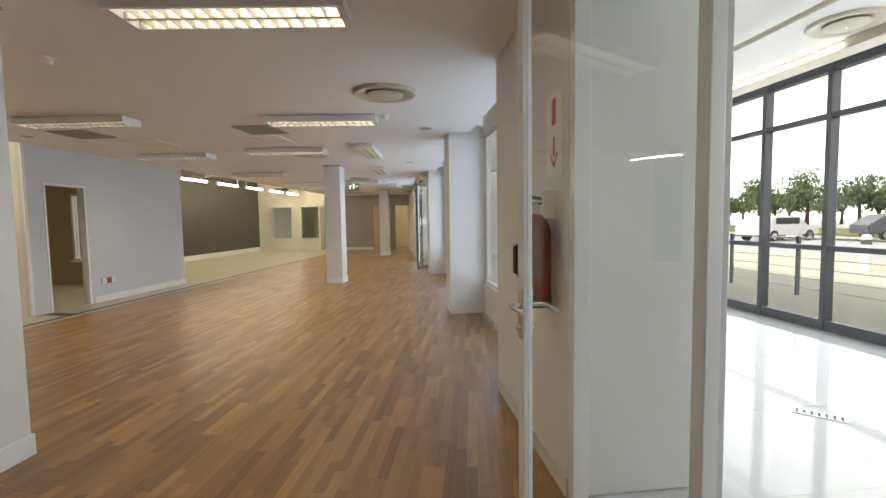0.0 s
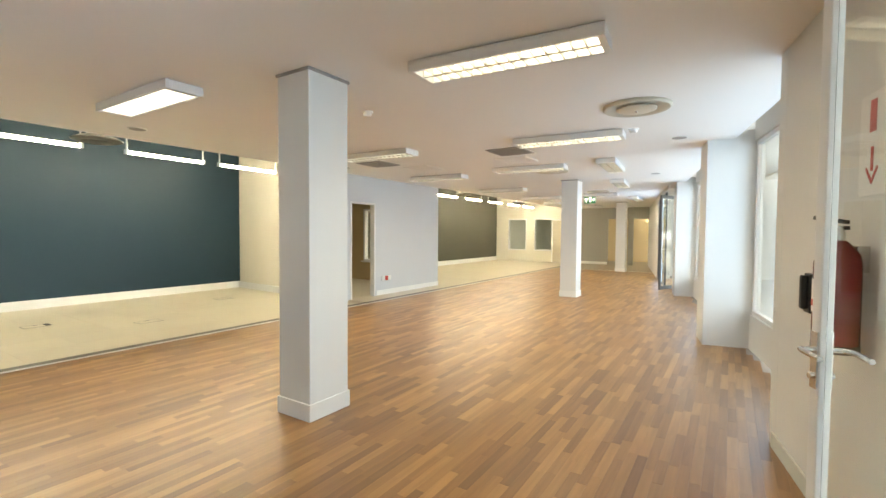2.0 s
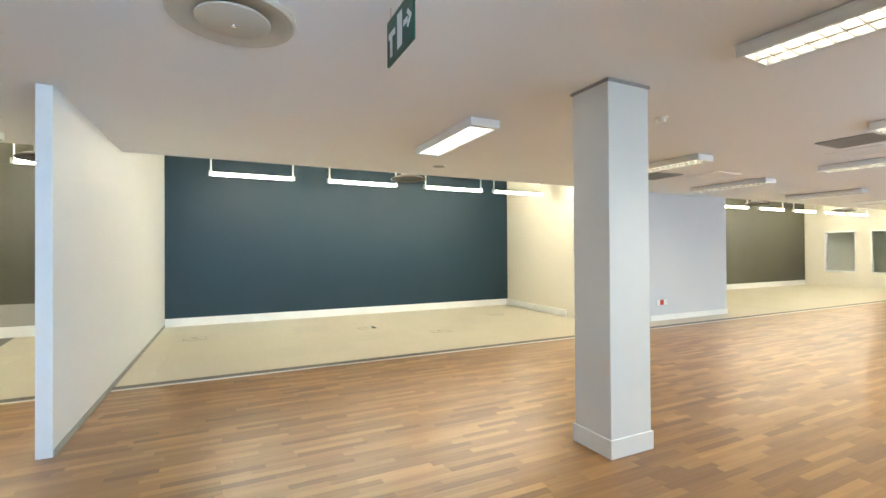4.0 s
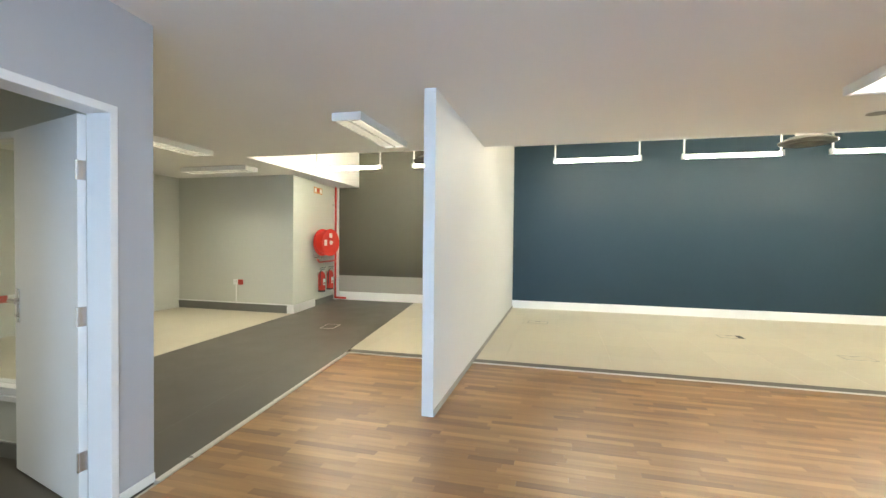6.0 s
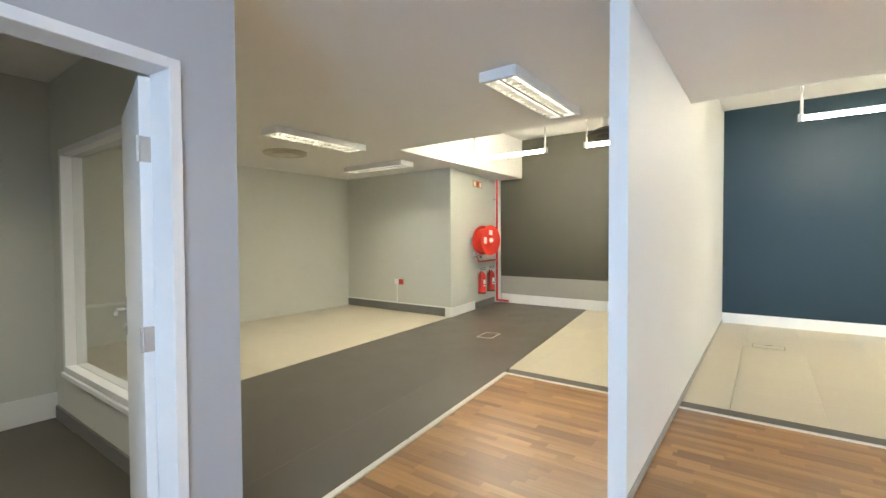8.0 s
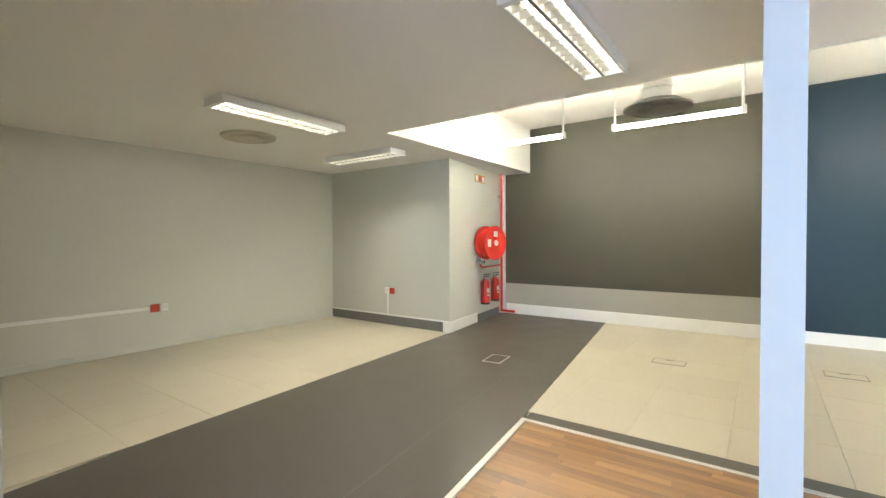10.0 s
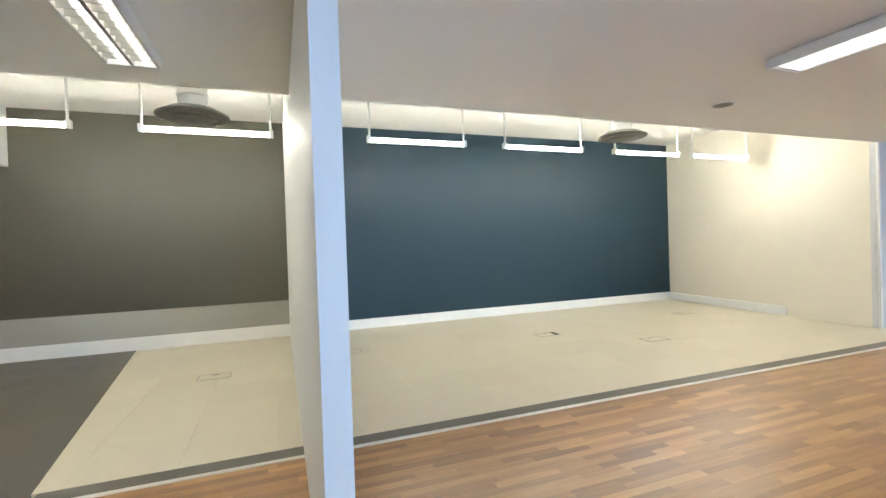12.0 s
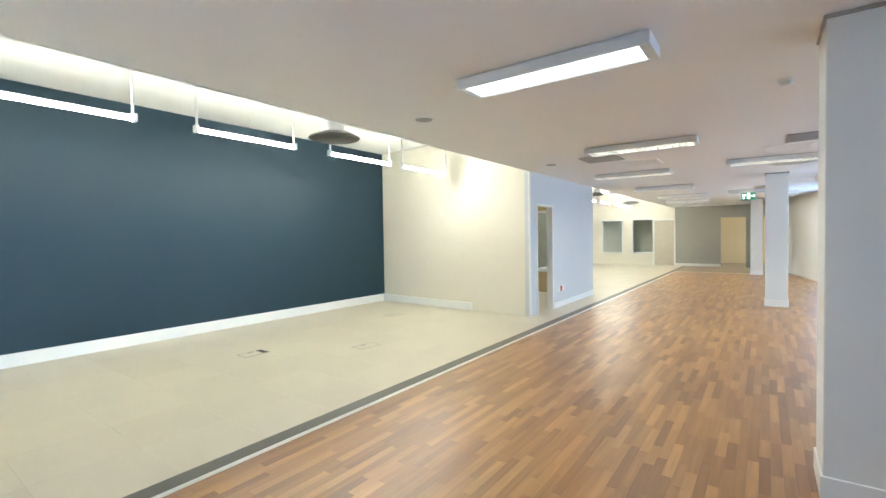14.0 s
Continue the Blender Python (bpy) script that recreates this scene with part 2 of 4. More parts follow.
def mesh(name, bm, material, smooth=False):
    bmesh.ops.recalc_face_normals(bm, faces=bm.faces[:])
    me = bpy.data.meshes.new(name)
    bm.to_mesh(me)
    bm.free()
    me.materials.append(material)
    if smooth:
        for p in me.polygons:
            p.use_smooth = True
        me.set_sharp_from_angle(angle=radians(35))
    return me


def part(name, bm, material, parent=None, label="", smooth=False):
    ob = new(name, mesh(name, bm, material, smooth))
    if parent is not None:
        ob.parent = parent
    return tagged(ob, label)


def structure(name, bm, material, label, category="wall", smooth=False):
    return tagged(part(name, bm, material, None, label, smooth), label, category, "", "structure")


def thing(name, label, category, group="", m=None):
    ob = tagged(new(name), label, category, group)
    if m:
        ob.matrix_world = m
    return ob


def B(*a, m=None, bevel=0.0):
    return box(bmesh.new(), *a, m=m, bevel=bevel)


def boxes(rows, m=None):
    bm = bmesh.new()
    for r in rows:
        box(bm, *r, m=m)
    return bm


# ---- large structure ----
H, HB, HL, TOP = 2.61, 3.40, 3.12, 3.60
XW, XE, XG = -10.43, -6.60, -6.605      # back wall of the bays, ceiling edge, face of the grey wall
YP0, YP1 = -1.36, -1.265                 # partition
YG0, YG1 = 6.42, 9.98                   # grey block
YF = 21.4                               # far wall


def fx(y, x=0.0):
    """x of the slanted side at the place y, x metres out from its inner line."""
    return 0.28 - (y - 3.65) * math.tan(radians(10.5)) + x / math.cos(radians(10.5))


# floors: a slab below, pieces on top at the end of the file
structure("floor_slab", B(-13, -9, -0.3, 12, 25, -0.02), GROUT, "grey screed under the floor finishes", "floor")
structure("floor_vinyl", prism(bmesh.new(), [(XW, -5.42), (-8.31, -5.15), (-4.3, -4.86), (-2.95, -4.72), (-2.95, -5.3), (4, -5.3), (4, -2.1), (1.2, -2.14), (-3.0, -2.56), (-6.0, -2.87), (XW, -3.46)][::-1], -0.019, 0.003), VINYL, "dark grey vinyl floor strip, slightly scuffed", "floor")

structure("floor_vinyl_seam", prism(bmesh.new(), [(XW + 0.1, -3.90), (-3.0, -3.02), (-3.0, -3.012), (XW + 0.1, -3.892)], 0.0, 0.0036), DARK_GRILLE, "thin grey welded seam in the vinyl", "floor")

# ceilings
bm = prism(bmesh.new(), [(XE, -9), (2.6, -9), (fx(-9, 0.3), -9), (fx(22, 0.3), 22), (XE, 22)], H, TOP)
structure("ceiling_main", bm, CEIL, "flat off-white plaster ceiling of the open office", "ceiling")
structure("ceiling_side", B(-11, -9, H, XE, -4.82, TOP), CEIL, "low off-white ceiling beside the raised bay", "ceiling")
structure("ceiling_block", prism(bmesh.new(), [(-11, 6.75), (XE, 6.46), (XE, YG1 - 0.05), (-11, YG1 - 0.05)], H, TOP), CEIL, "low off-white ceiling over the small room", "ceiling")
structure("ceiling_bays", B(-11, -5.0, HB, XE - 0.002, 22, TOP + 0.1), CEIL, "raised white ceiling over the bays", "ceiling")

# walls of the bays
structure("wall_teal", B(XW - 0.2, YP1, 0, XW, 6.66, TOP), TEAL, "satin teal-blue painted feature wall")
structure("wall_olive", B(XW - 0.2, -5.6, 0.57, XW, YP0, TOP), OLIVE, "dark olive painted wall above a grey band")
structure("wall_olive_band", B(XW - 0.2, -5.6, 0.0, XW - 0.002, YP0, 0.57), TAUPE, "grey-taupe painted band along the foot of the wall")
structure("wall_olive_far", B(XW - 0.2, YG1, 0, XW, 22, TOP), OLIVE, "dark olive painted wall of the far bay")
structure("partition", B(XW, YP0, 0, -4.34, YP1, TOP - 0.25), PAINT, "thin white painted partition wall standing free at one end", "wall")
pts = [(XW - 0.1, 6.66), (XG - 0.02, 6.40), (XG - 0.02, 6.50), (XW - 0.1, 6.76)]
structure("wall_bay_end", prism(bmesh.new(), pts, 0, TOP - 0.1), PAINT_CREAM, "cream painted end wall of the teal bay")
# grey block with its doorway
DY0, DY1, DH = 6.69, 7.45, 2.05
structure("wall_grey_block", boxes([(XG - 0.1, 6.40, 0, XG, DY0, H), (XG - 0.1, DY1, 0, XG, YG1, H), (XG - 0.1, DY0, DH, XG, DY1, H)]), PAINT_SILVER, "pale grey painted wall with a doorway without a leaf")
NX0, NX1, NZ0, NZ1 = -9.2, -7.3, 0.56, 2.10      # window between the small room and the far bay
NA, NB = YG1 - 0.1, YG1 - 0.003
structure("wall_block_north", boxes([(XW, NA, 0, NX0, NB, TOP - 0.1), (NX1, NA, 0, XG - 0.1, NB, TOP - 0.1), (NX0, NA, 0, NX1, NB, NZ0), (NX0, NA, NZ1, NX1, NB, TOP - 0.1)]), PAINT_TAN, "tan painted wall of the small room with an internal window")
structure("wall_block_west", B(XW - 0.2, 6.67, 0, XW, YG1 - 0.002, TOP), PAINT_TAN, "tan painted outer wall of the small room")
# far end
structure("wall_far", boxes([(XW, YF, 0, -9.75, YF + 0.12, TOP), (-9.75, YF, 0, -8.75, YF + 0.12, 0.55), (-9.75, YF, 2.15, -8.75, YF + 0.12, TOP),
    (-8.75, YF, 0, -8.3, YF + 0.12, TOP), (-8.3, YF, 0, -7.35, YF + 0.12, 0.55), (-8.3, YF, 2.15, -7.35, YF + 0.12, TOP), (-7.35, YF, 0, XE + 0.1, YF + 0.12, TOP)]), PAINT_CREAM, "cream far wall with two internal windows")
structure("wall_far_office", boxes([(XE + 0.1, YF - 0.05, 0, -4.75, YF + 0.1, H), (-4.75, YF - 0.05, 2.1, -1.0, YF + 0.1, H), (-3.87, YF - 0.05, 0, -3.66, YF + 0.1, 2.1)]), TAUPE, "taupe painted far wall with wide openings", "wall")
structure("wall_beyond", B(-6.0, 24.3, 0, 3, 24.5, TOP), PAINT_TAN, "tan wall of the rooms beyond")
structure("wall_beyond_green", B(-13, 22.9, 0, -6.05, 23.0, TOP), PAINT_GREEN, "pale grey-green wall behind the far internal windows")
structure("wall_beyond_divide", B(-6.05, YF + 0.12, 0, -6.0, 24.3, TOP), PAINT_GREEN, "plain wall between the far rooms")
structure("ceiling_beyond", B(-13, YF + 0.1, HB, 3, 24.3, TOP), CEIL, "off-white ceiling of the rooms beyond", "ceiling")
structure("wall_beyond_west", B(-13.2, YF - 0.1, 0, -13, 24.4, TOP), PAINT_CREAM, "plain cream wall closing the far rooms")
# side area with the hose reel
structure("wall_grey_corner", prism(bmesh.new(), [(-8.31, -5.15), (XW - 0.2, -5.447), (XW - 0.2, -8.2), (-8.31, -8.2)], 0, H + 0.05), PAINT_GREEN, "pale grey-green painted corner of the wall block")
structure("wall_side_back", B(-8.31, -7.95, 0, 5, -7.77, H + 0.05), PAINT_GREEN, "pale grey-green painted back wall")
# office with the open door
DW = pose(-3.0, -2.56, 0, 0, 0, 5.2)      # slanted wall of the small office, x along it
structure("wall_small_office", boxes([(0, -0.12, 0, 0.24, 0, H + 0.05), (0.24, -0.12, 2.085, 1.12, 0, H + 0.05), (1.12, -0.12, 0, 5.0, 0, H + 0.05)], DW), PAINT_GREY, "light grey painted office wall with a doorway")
WY0, WY1, WZ0, WZ1 = -4.93, -3.2, 0.41, 2.06
structure("wall_office_side", boxes([(-3.07, -5.2, 0, -2.97, WY0, H + 0.05), (-3.07, WY1, 0, -2.97, -2.7, H + 0.05), (-3.07, WY0, 0, -2.97, WY1, WZ0), (-3.07, WY0, WZ1, -2.97, WY1, H + 0.05)]), PAINT_GREEN, "pale grey-green office side wall with an internal window")
structure("wall_office_back", B(-3.07, -5.32, 0, 4, -5.2, H + 0.05), PAINT_GREEN, "pale grey-green office back wall")
# slanted side towards the lobby, in its own frame
SH = TOP
structure("wall_lobby_pier", B(0, -1.37, 0, 0.66, -0.052, SH, m=FAC), PAINT, "white painted wall pier beside the glass door")
structure("wall_lobby_window", boxes([(0.5, 0, 0, 0.62, 2.97, 0.43), (0.5, 0, 2.56, 0.62, 2.97, SH), (0.0, -0.05, 0, 0.62, 0.08, SH)], FAC), PAINT, "white low wall below the side window")
structure("column_side", B(0, 2.97, 0, 0.62, 3.5, H + 0.1, m=FAC), PAINT, "wide white painted pier between side windows", "column")
structure("wall_lobby_window_far", boxes([(0.5, 3.5, 0, 0.62, 7.9, 0.43), (0.5, 3.5, 2.56, 0.62, 7.9, SH)], FAC), PAINT, "white low wall below the second side window")
structure("column_side_far", B(0.12, 7.9, 0, 0.62, 8.45, H + 0.1, m=FAC), PAINT, "far white painted pier", "column")
structure("wall_lobby_end", boxes([(0.0, 12.2, 0, 0.37, 18.5, SH), (0.0, 8.45, 2.52, 0.37, 12.2, SH)], FAC), PAINT, "white painted wall past the glazed screen")
structure("wall_lobby_near", boxes([(0.0, -7.5, 0, 0.37, -6.5, SH), (0.0, -6.5, 2.55, 0.37, -3.75, SH), (0.0, -3.75, 2.40, 0.37, -1.37, SH)], FAC), PAINT, "white painted wall over and beside the entrance")
# free columns


def column(x0, y0, x1, y1, label):
    c = tagged(thing("column", label, "column", "office columns"), kind="structure")
    part("shaft", B(x0, y0, 0, x1, y1, H - 0.003, bevel=0.006), PAINT, c)
    # cap is a little wider; its grey draws the shadow line below the ceiling
    part("cap", B(x0 - 0.012, y0 - 0.012, H - 0.022, x1 + 0.012, y1 + 0.012, H - 0.001, bevel=0.003), GRILLE, c, "thin cap strip, grey for the shadow line at the column top")
    part("base", B(x0 - 0.012, y0 - 0.012, 0, x1 + 0.012, y1 + 0.012, 0.13, bevel=0.004), SKIRT, c, "white plinth")
    return c


column(-2.93, 2.19, -2.58, 2.58, "square white painted column standing on the wood floor")
column(-3.20, 9.84, -2.84, 10.2, "square white painted column in the middle of the office")
column(-3.62, 17.6, -3.28, 17.95, "square white painted column near the far end")

# lobby
structure("ceiling_lobby", prism(bmesh.new(), [(fx(-5, 0.62), -5), (fx(-5, 4.7), -5), (fx(17, 4.7), 17), (fx(17, 0.62), 17)], HL, TOP + 0.2), CEIL, "high white lobby ceiling", "ceiling")
structure("wall_lobby_south", B(0.37, -6.1, 0, 4.9, -6.0, SH, m=FAC), PAINT, "plain white wall closing the lobby")
structure("wall_lobby_north", B(0.37, 13.5, 0, 4.9, 13.6, SH, m=FAC), PAINT, "plain white wall closing the lobby")
structure("wall_office_east", B(3.9, -8, 0, 4.0, -3.5, SH), PAINT_GREEN, "plain wall closing the small office")

# ---- glazing ----


def pane(name, x0, y0, z0, x1, y1, z1, parent, m=None, material=None):
    ob = part(name, B(x0, y0, z0, x1, y1, z1, m=m), material or GLASS, parent)
    ob.visible_shadow = False
    return ob


def framed_window(name, label, y0, y1, z0, z1, x, m, fr=0.05, depth=0.07, material=None, mullions=(), kind="structure"):
    """A window in a wall whose plane is x, in the frame m: four frame bars, mullions and one pane a field."""
    w = tagged(thing(name, label, "window"), kind=kind)
    material = material or FRAME_WHITE
    for a in ((y0, z0, y1, z0 + fr), (y0, z1 - fr, y1, z1), (y0, z0 + fr, y0 + fr, z1 - fr), (y1 - fr, z0 + fr, y1, z1 - fr)):
        part("window_frame", B(x - depth / 2, a[0], a[1], x + depth / 2, a[2], a[3], m=m, bevel=0.004), material, w)
    ys = [y0 + fr, *mullions, y1 - fr]
    for q in mullions:
        part("mullion", B(x - depth / 2 + 0.003, q - fr / 2, z0 + fr, x + depth / 2 - 0.003, q + fr / 2, z1 - fr, m=m), material, w)
    for a, b in zip(ys, ys[1:]):
        pane("pane", x - 0.004, a, z0 + fr, x + 0.004, b, z1 - fr, w, m)
    return w


framed_window("window_1", "white framed side window looking into the lobby", 0.08, 2.97, 0.43, 2.56, 0.56, FAC, mullions=(1.5,))
framed_window("window_2", "white framed side window past the pier", 3.5, 7.9, 0.43, 2.56, 0.56, FAC, mullions=(5.0, 6.5))
framed_window("window_3", "dark framed full-height glazed screen", 9.55, 12.2, 0.02, 2.52, 0.04, FAC, fr=0.05, depth=0.04, material=FRAME_GREY)
ow = framed_window("window_4", "white framed internal office window", WY0, WY1, WZ0, WZ1, -3.02, Matrix(), fr=0.045, depth=0.14)
part("window_sill", B(-2.97, WY0 - 0.02, WZ0 - 0.04, -2.94, WY1 + 0.03, WZ0 - 0.005, bevel=0.005), FRAME_WHITE, ow, "white sill board")
bw = framed_window("window_5", "white framed internal window of the small room", -NX1, -NX0, NZ0, NZ1, 0, pose(0, (NA + NB) / 2, 0, 0, 0, 90), fr=0.05, depth=0.14)
part("window_sill", B(NX0 - 0.03, NA - 0.10, NZ0 - 0.03, NX1 + 0.03, NA - 0.001, NZ0 + 0.005, bevel=0.005), FRAME_WHITE, bw, "white sill board")
for i, x in enumerate((-9.25, -7.825)):
    framed_window("window_%d" % (6 + i), "white framed internal window in the far wall", -0.5, 0.5, 0.55, 2.15, 0, pose(x, YF + 0.06, 0, 0, 0, 90), fr=0.05, depth=0.14)

# unseen shopfront, assumed here so that daylight can come in
framed_window("window_8", "assumed white framed full-height shopfront, out of view beside the entrance", -6.5, -3.76, 0.01, 2.55, 0.2, FAC, fr=0.06, mullions=(-5.6, -4.7))

# curtain wall of the lobby
cw = tagged(thing("curtain_wall", "dark grey aluminium curtain wall with large clear panes", "window"), kind="structure")
CX = 4.24
posts = [2.155 + 0.90 * i for i in range(-9, 13)]
for y in posts:
    part("mullion", B(CX - 0.06, y - 0.03, 0, CX + 0.06, y + 0.03, HL - 0.001, m=FAC), FRAME_GREY, cw)
for z, h in ((0.0, 0.12), (0.94, 0.06), (2.47, 0.06), (3.0, 0.118)):
    for a, b in zip(posts, posts[1:]):
        part("transom", B(CX - 0.05, a + 0.03, z, CX + 0.05, b - 0.03, z + h, m=FAC), FRAME_GREY, cw)
for z0, z1 in ((0.12, 0.94), (1.0, 2.47), (2.53, 3.0)):
    for a, b in zip(posts, posts[1:]):
        pane("pane", CX - 0.005, a + 0.03, z0, CX + 0.005, b - 0.03, z1, cw, FAC)

# ---- ceiling lamps ----


def louvre_lamp(length=1.30, width=0.30, open_tray=False):
    """A surface-mounted twin-tube fitting with a cross-blade louvre, along x, top at z = 0."""
    o = thing("ceiling_lamp", "white surface-mounted fluorescent fitting with a silver cross-blade louvre", "ceiling lamp", "louvred ceiling lamps")
    h, e = 0.074, 0.022
    part("mount", B(-length / 2 + 0.03, -width / 2 + 0.03, 0.0, length / 2 - 0.03, width / 2 - 0.03, 0.009), GRILLE, o, "grey mounting plate in the shadow gap")
    part("tray", B(-length / 2, -width / 2, -0.012, length / 2, width / 2, 0.0), ENAMEL, o)
    for s in (-1, 1):
        part("side_panel", B(-length / 2, s * width / 2 - (e if s > 0 else 0), -h, length / 2, s * width / 2 + (0 if s > 0 else e), -0.0125, bevel=0.003), ENAMEL, o)
        part("end_panel", B(s * length / 2 - (0.04 if s > 0 else 0), -width / 2 + e + 0.0005, -h, s * length / 2 + (0 if s > 0 else 0.04), width / 2 - e - 0.0005, -0.0125), ENAMEL, o)
    a, b = length / 2 - 0.0405, width / 2 - e - 0.001
    part("reflector", boxes([(-a, -b, -0.0145, a, b, -0.0125), (-a, -b, -h + 0.004, a, -b + 0.0015, -0.015), (-a, b - 0.0015, -h + 0.004, a, b, -0.015)]), ALU, o, "silver reflector lining")
    if open_tray:
        part("diffuser", B(-a, -b + 0.002, -h + 0.012, a, b - 0.002, -h + 0.016), OPAL, o, "glowing opal diffuser panel")
        for k in (-1, 1):
            part("clip", B(k * (a - 0.012) - 0.011, -b + 0.01, -h + 0.003, k * (a - 0.012) + 0.011, b - 0.01, -h + 0.0118, bevel=0.002), ENAMEL, o, "white end clip")
        return tagged(o, "white surface-mounted fluorescent fitting with an opal panel")
    bm = bmesh.new()
    n = 15
    for i in range(1, n):
        x = -length / 2 + 0.04 + (length - 0.08) * i / n
        box(bm, x - 0.003, -width / 2 + e, -h + 0.003, x + 0.003, width / 2 - e, -h + 0.042)
    box(bm, -length / 2 + 0.04, -0.010, -h + 0.002, length / 2 - 0.04, 0.010, -h + 0.044)
    part("louvre", bm, ALU, o, "silver louvre")
    for y in (-0.065, 0.065):
        part("tube", cyl(bmesh.new(), (-length / 2 + 0.05, y, -0.026), (length / 2 - 0.05, y, -0.026), 0.012, seg=12), TUBE, o, "glowing fluorescent tube", True)
    return o


lamp = louvre_lamp()
lamp.matrix_world = pose(*LOUVRED[0][:2], H - 0.009, 0, 0, LOUVRED[0][2])
for i, (x, y, a) in enumerate(LOUVRED[1:], 1):
    if i == 6:
        louvre_lamp(open_tray=True).matrix_world = pose(x, y, H - 0.009, 0, 0, a)
    else:
        copy_thing(lamp, pose(x, y, H - 0.009, 0, 0, a))


def pendant(length=1.30):
    """A slim fitting hung on two rods below the raised ceiling, along y, lamp at z = 0."""
    o = thing("pendant_lamp", "white slim fluorescent fitting hung on two rods", "pendant lamp", "battens of the raised bays")
    part("batten", B(-0.007, -length / 2 + 0.03, 0.024, 0.007, length / 2 - 0.03, 0.040, bevel=0.003), ENAMEL, o)
    part("tube", cyl(bmesh.new(), (0, -length / 2 + 0.045, 0), (0, length / 2 - 0.045, 0), 0.021, seg=14), TUBE_BAY, o, "glowing fluorescent tube", True)
    for s in (-1, 1):
        part("end_cap", B(-0.036, s * (length / 2 - 0.02) - 0.02, -0.028, 0.036, s * (length / 2 - 0.02) + 0.02, 0.052, bevel=0.005), ENAMEL, o)
        part("rod", cyl(bmesh.new(), (0, s * (length / 2 - 0.03), 0.05), (0, s * (length / 2 - 0.03), HB - 2.68), 0.013, seg=10), ENAMEL, o)
    return o


pen = pendant()
pen.matrix_world = pose(-8.25, 0.22, 2.68)
for y in (2.07, 3.92, 5.48, -2.14, -4.0, 11.2, 13.05, 14.9, 16.75, 18.6, 20.3):
    copy_thing(pen, pose(-8.25, y, 2.68))
# unseen batten added to brighten the room beyond the far wall
copy_thing(pen, pose(-3.0, 22.9, 2.68, 0, 0, 90))

# ---- skirtings and trims ----
structure("baseboard_teal", B(XW, YP1, 0, XW + 0.02, 6.64, 0.16, bevel=0.003), SKIRT, "white skirting below the teal wall", "baseboard")
structure("baseboard_olive", B(XW, -5.3, 0, XW + 0.02, YP0, 0.19, bevel=0.003), SKIRT, "white skirting below the olive wall", "baseboard")
structure("baseboard_olive_far", B(XW, YG1, 0, XW + 0.02, YF, 0.19, bevel=0.003), SKIRT, "white skirting of the far bay", "baseboard")
BE = pose(-10.43, 6.655, 0, 0, 0, -3.85)
structure("baseboard_bay_end", B(0.02, -0.05, 0, 2.55, 0.0, 0.15, m=BE, bevel=0.004), SKIRT, "white boxed skirting ending part way along the wall", "baseboard")
structure("trim_bay_corner", B(XG - 0.02, 6.388, 0, XG + 0.008, 6.43, H), SKIRT, "white corner trim", "trim")
structure("baseboard_grey_block", boxes([(XG, DY1 + 0.05, 0, XG + 0.014, YG1, 0.11)]), SKIRT, "white skirting of the grey block", "baseboard")
structure("baseboard_corner", B(-8.31, -7.77, 0.0, -8.294, -5.27, 0.15, bevel=0.003), SKIRT_GREY, "dark grey skirting board", "baseboard")
structure("trim_corner", B(-8.31, -7.77, 0.15, -8.29, -5.16, 0.168), SKIRT, "thin white bead on the skirting", "trim")
structure("baseboard_corner_end", B(-8.31, -5.268, 0.0, -8.292, -5.14, 0.15), SKIRT, "white end piece of the skirting", "baseboard")
structure("baseboard_side_back", B(-8.29, -7.77, 0, 3, -7.755, 0.08), PAINT_GREEN, "painted skirting of the back wall", "baseboard")
structure("baseboard_office_back", B(-2.97, -5.2, 0, 3.8, -5.185, 0.2), SKIRT, "tall white skirting in the office", "baseboard")
structure("baseboard_office_side", B(-2.97, -5.18, 0, -2.955, -2.75, 0.1), SKIRT_GREY, "grey skirting under the internal window", "baseboard")
# draws a thin grey line along the foot of the partition
structure("foot_strip_partition", B(XW + 0.03, YP1, 0, -4.345, YP1 + 0.008, 0.05), TAUPE, "thin grey strip along the foot of the partition", "baseboard")
structure("baseboard_far", B(XE + 0.1, YF - 0.07, 0, -4.75, YF - 0.05, 0.12), SKIRT, "white skirting at the far wall", "baseboard")
structure("baseboard_office_wall", B(0.0, 0.0, 0, 0.23, 0.008, 0.05, m=DW), SKIRT, "white skirting beside the office door", "baseboard")
structure("baseboard_lobby_pier", B(-0.012, -1.37, 0, 0, 0.0, 0.1, m=FAC), PAINT_GREEN, "painted skirting of the lobby pier", "baseboard")
structure("trim_ceiling", B(XE - 0.012, YP1, H - 0.002, XE + 0.015, 6.4, H + 0.012), SKIRT, "white bead along the ceiling edge", "trim")

# ---- doors ----


def lever(parent, m, side=1):
    """Lever handle on a plate, standing out along local y, lever along -x."""
    h = part("door_handle", B(-0.018, 0, -0.1, 0.018, side * 0.006, 0.1, m=m, bevel=0.002), CHROME, parent, "satin chrome handle plate")
    bm = bmesh.new()
    pts = [m @ Vector(p) for p in ((0, 0, 0.035), (0, side * 0.045, 0.035), (-0.03, side * 0.055, 0.037), (-0.12, side * 0.052, 0.030))]
    tube(bm, pts, 0.0095, 12)
    part("lever", bm, CHROME, h, "", True)
    part("lock_cylinder", cyl(bmesh.new(), m @ Vector((0, side * 0.004, -0.055)), m @ Vector((0, side * 0.018, -0.055)), 0.011, seg=14), CHROME, h, "", True)
    return h


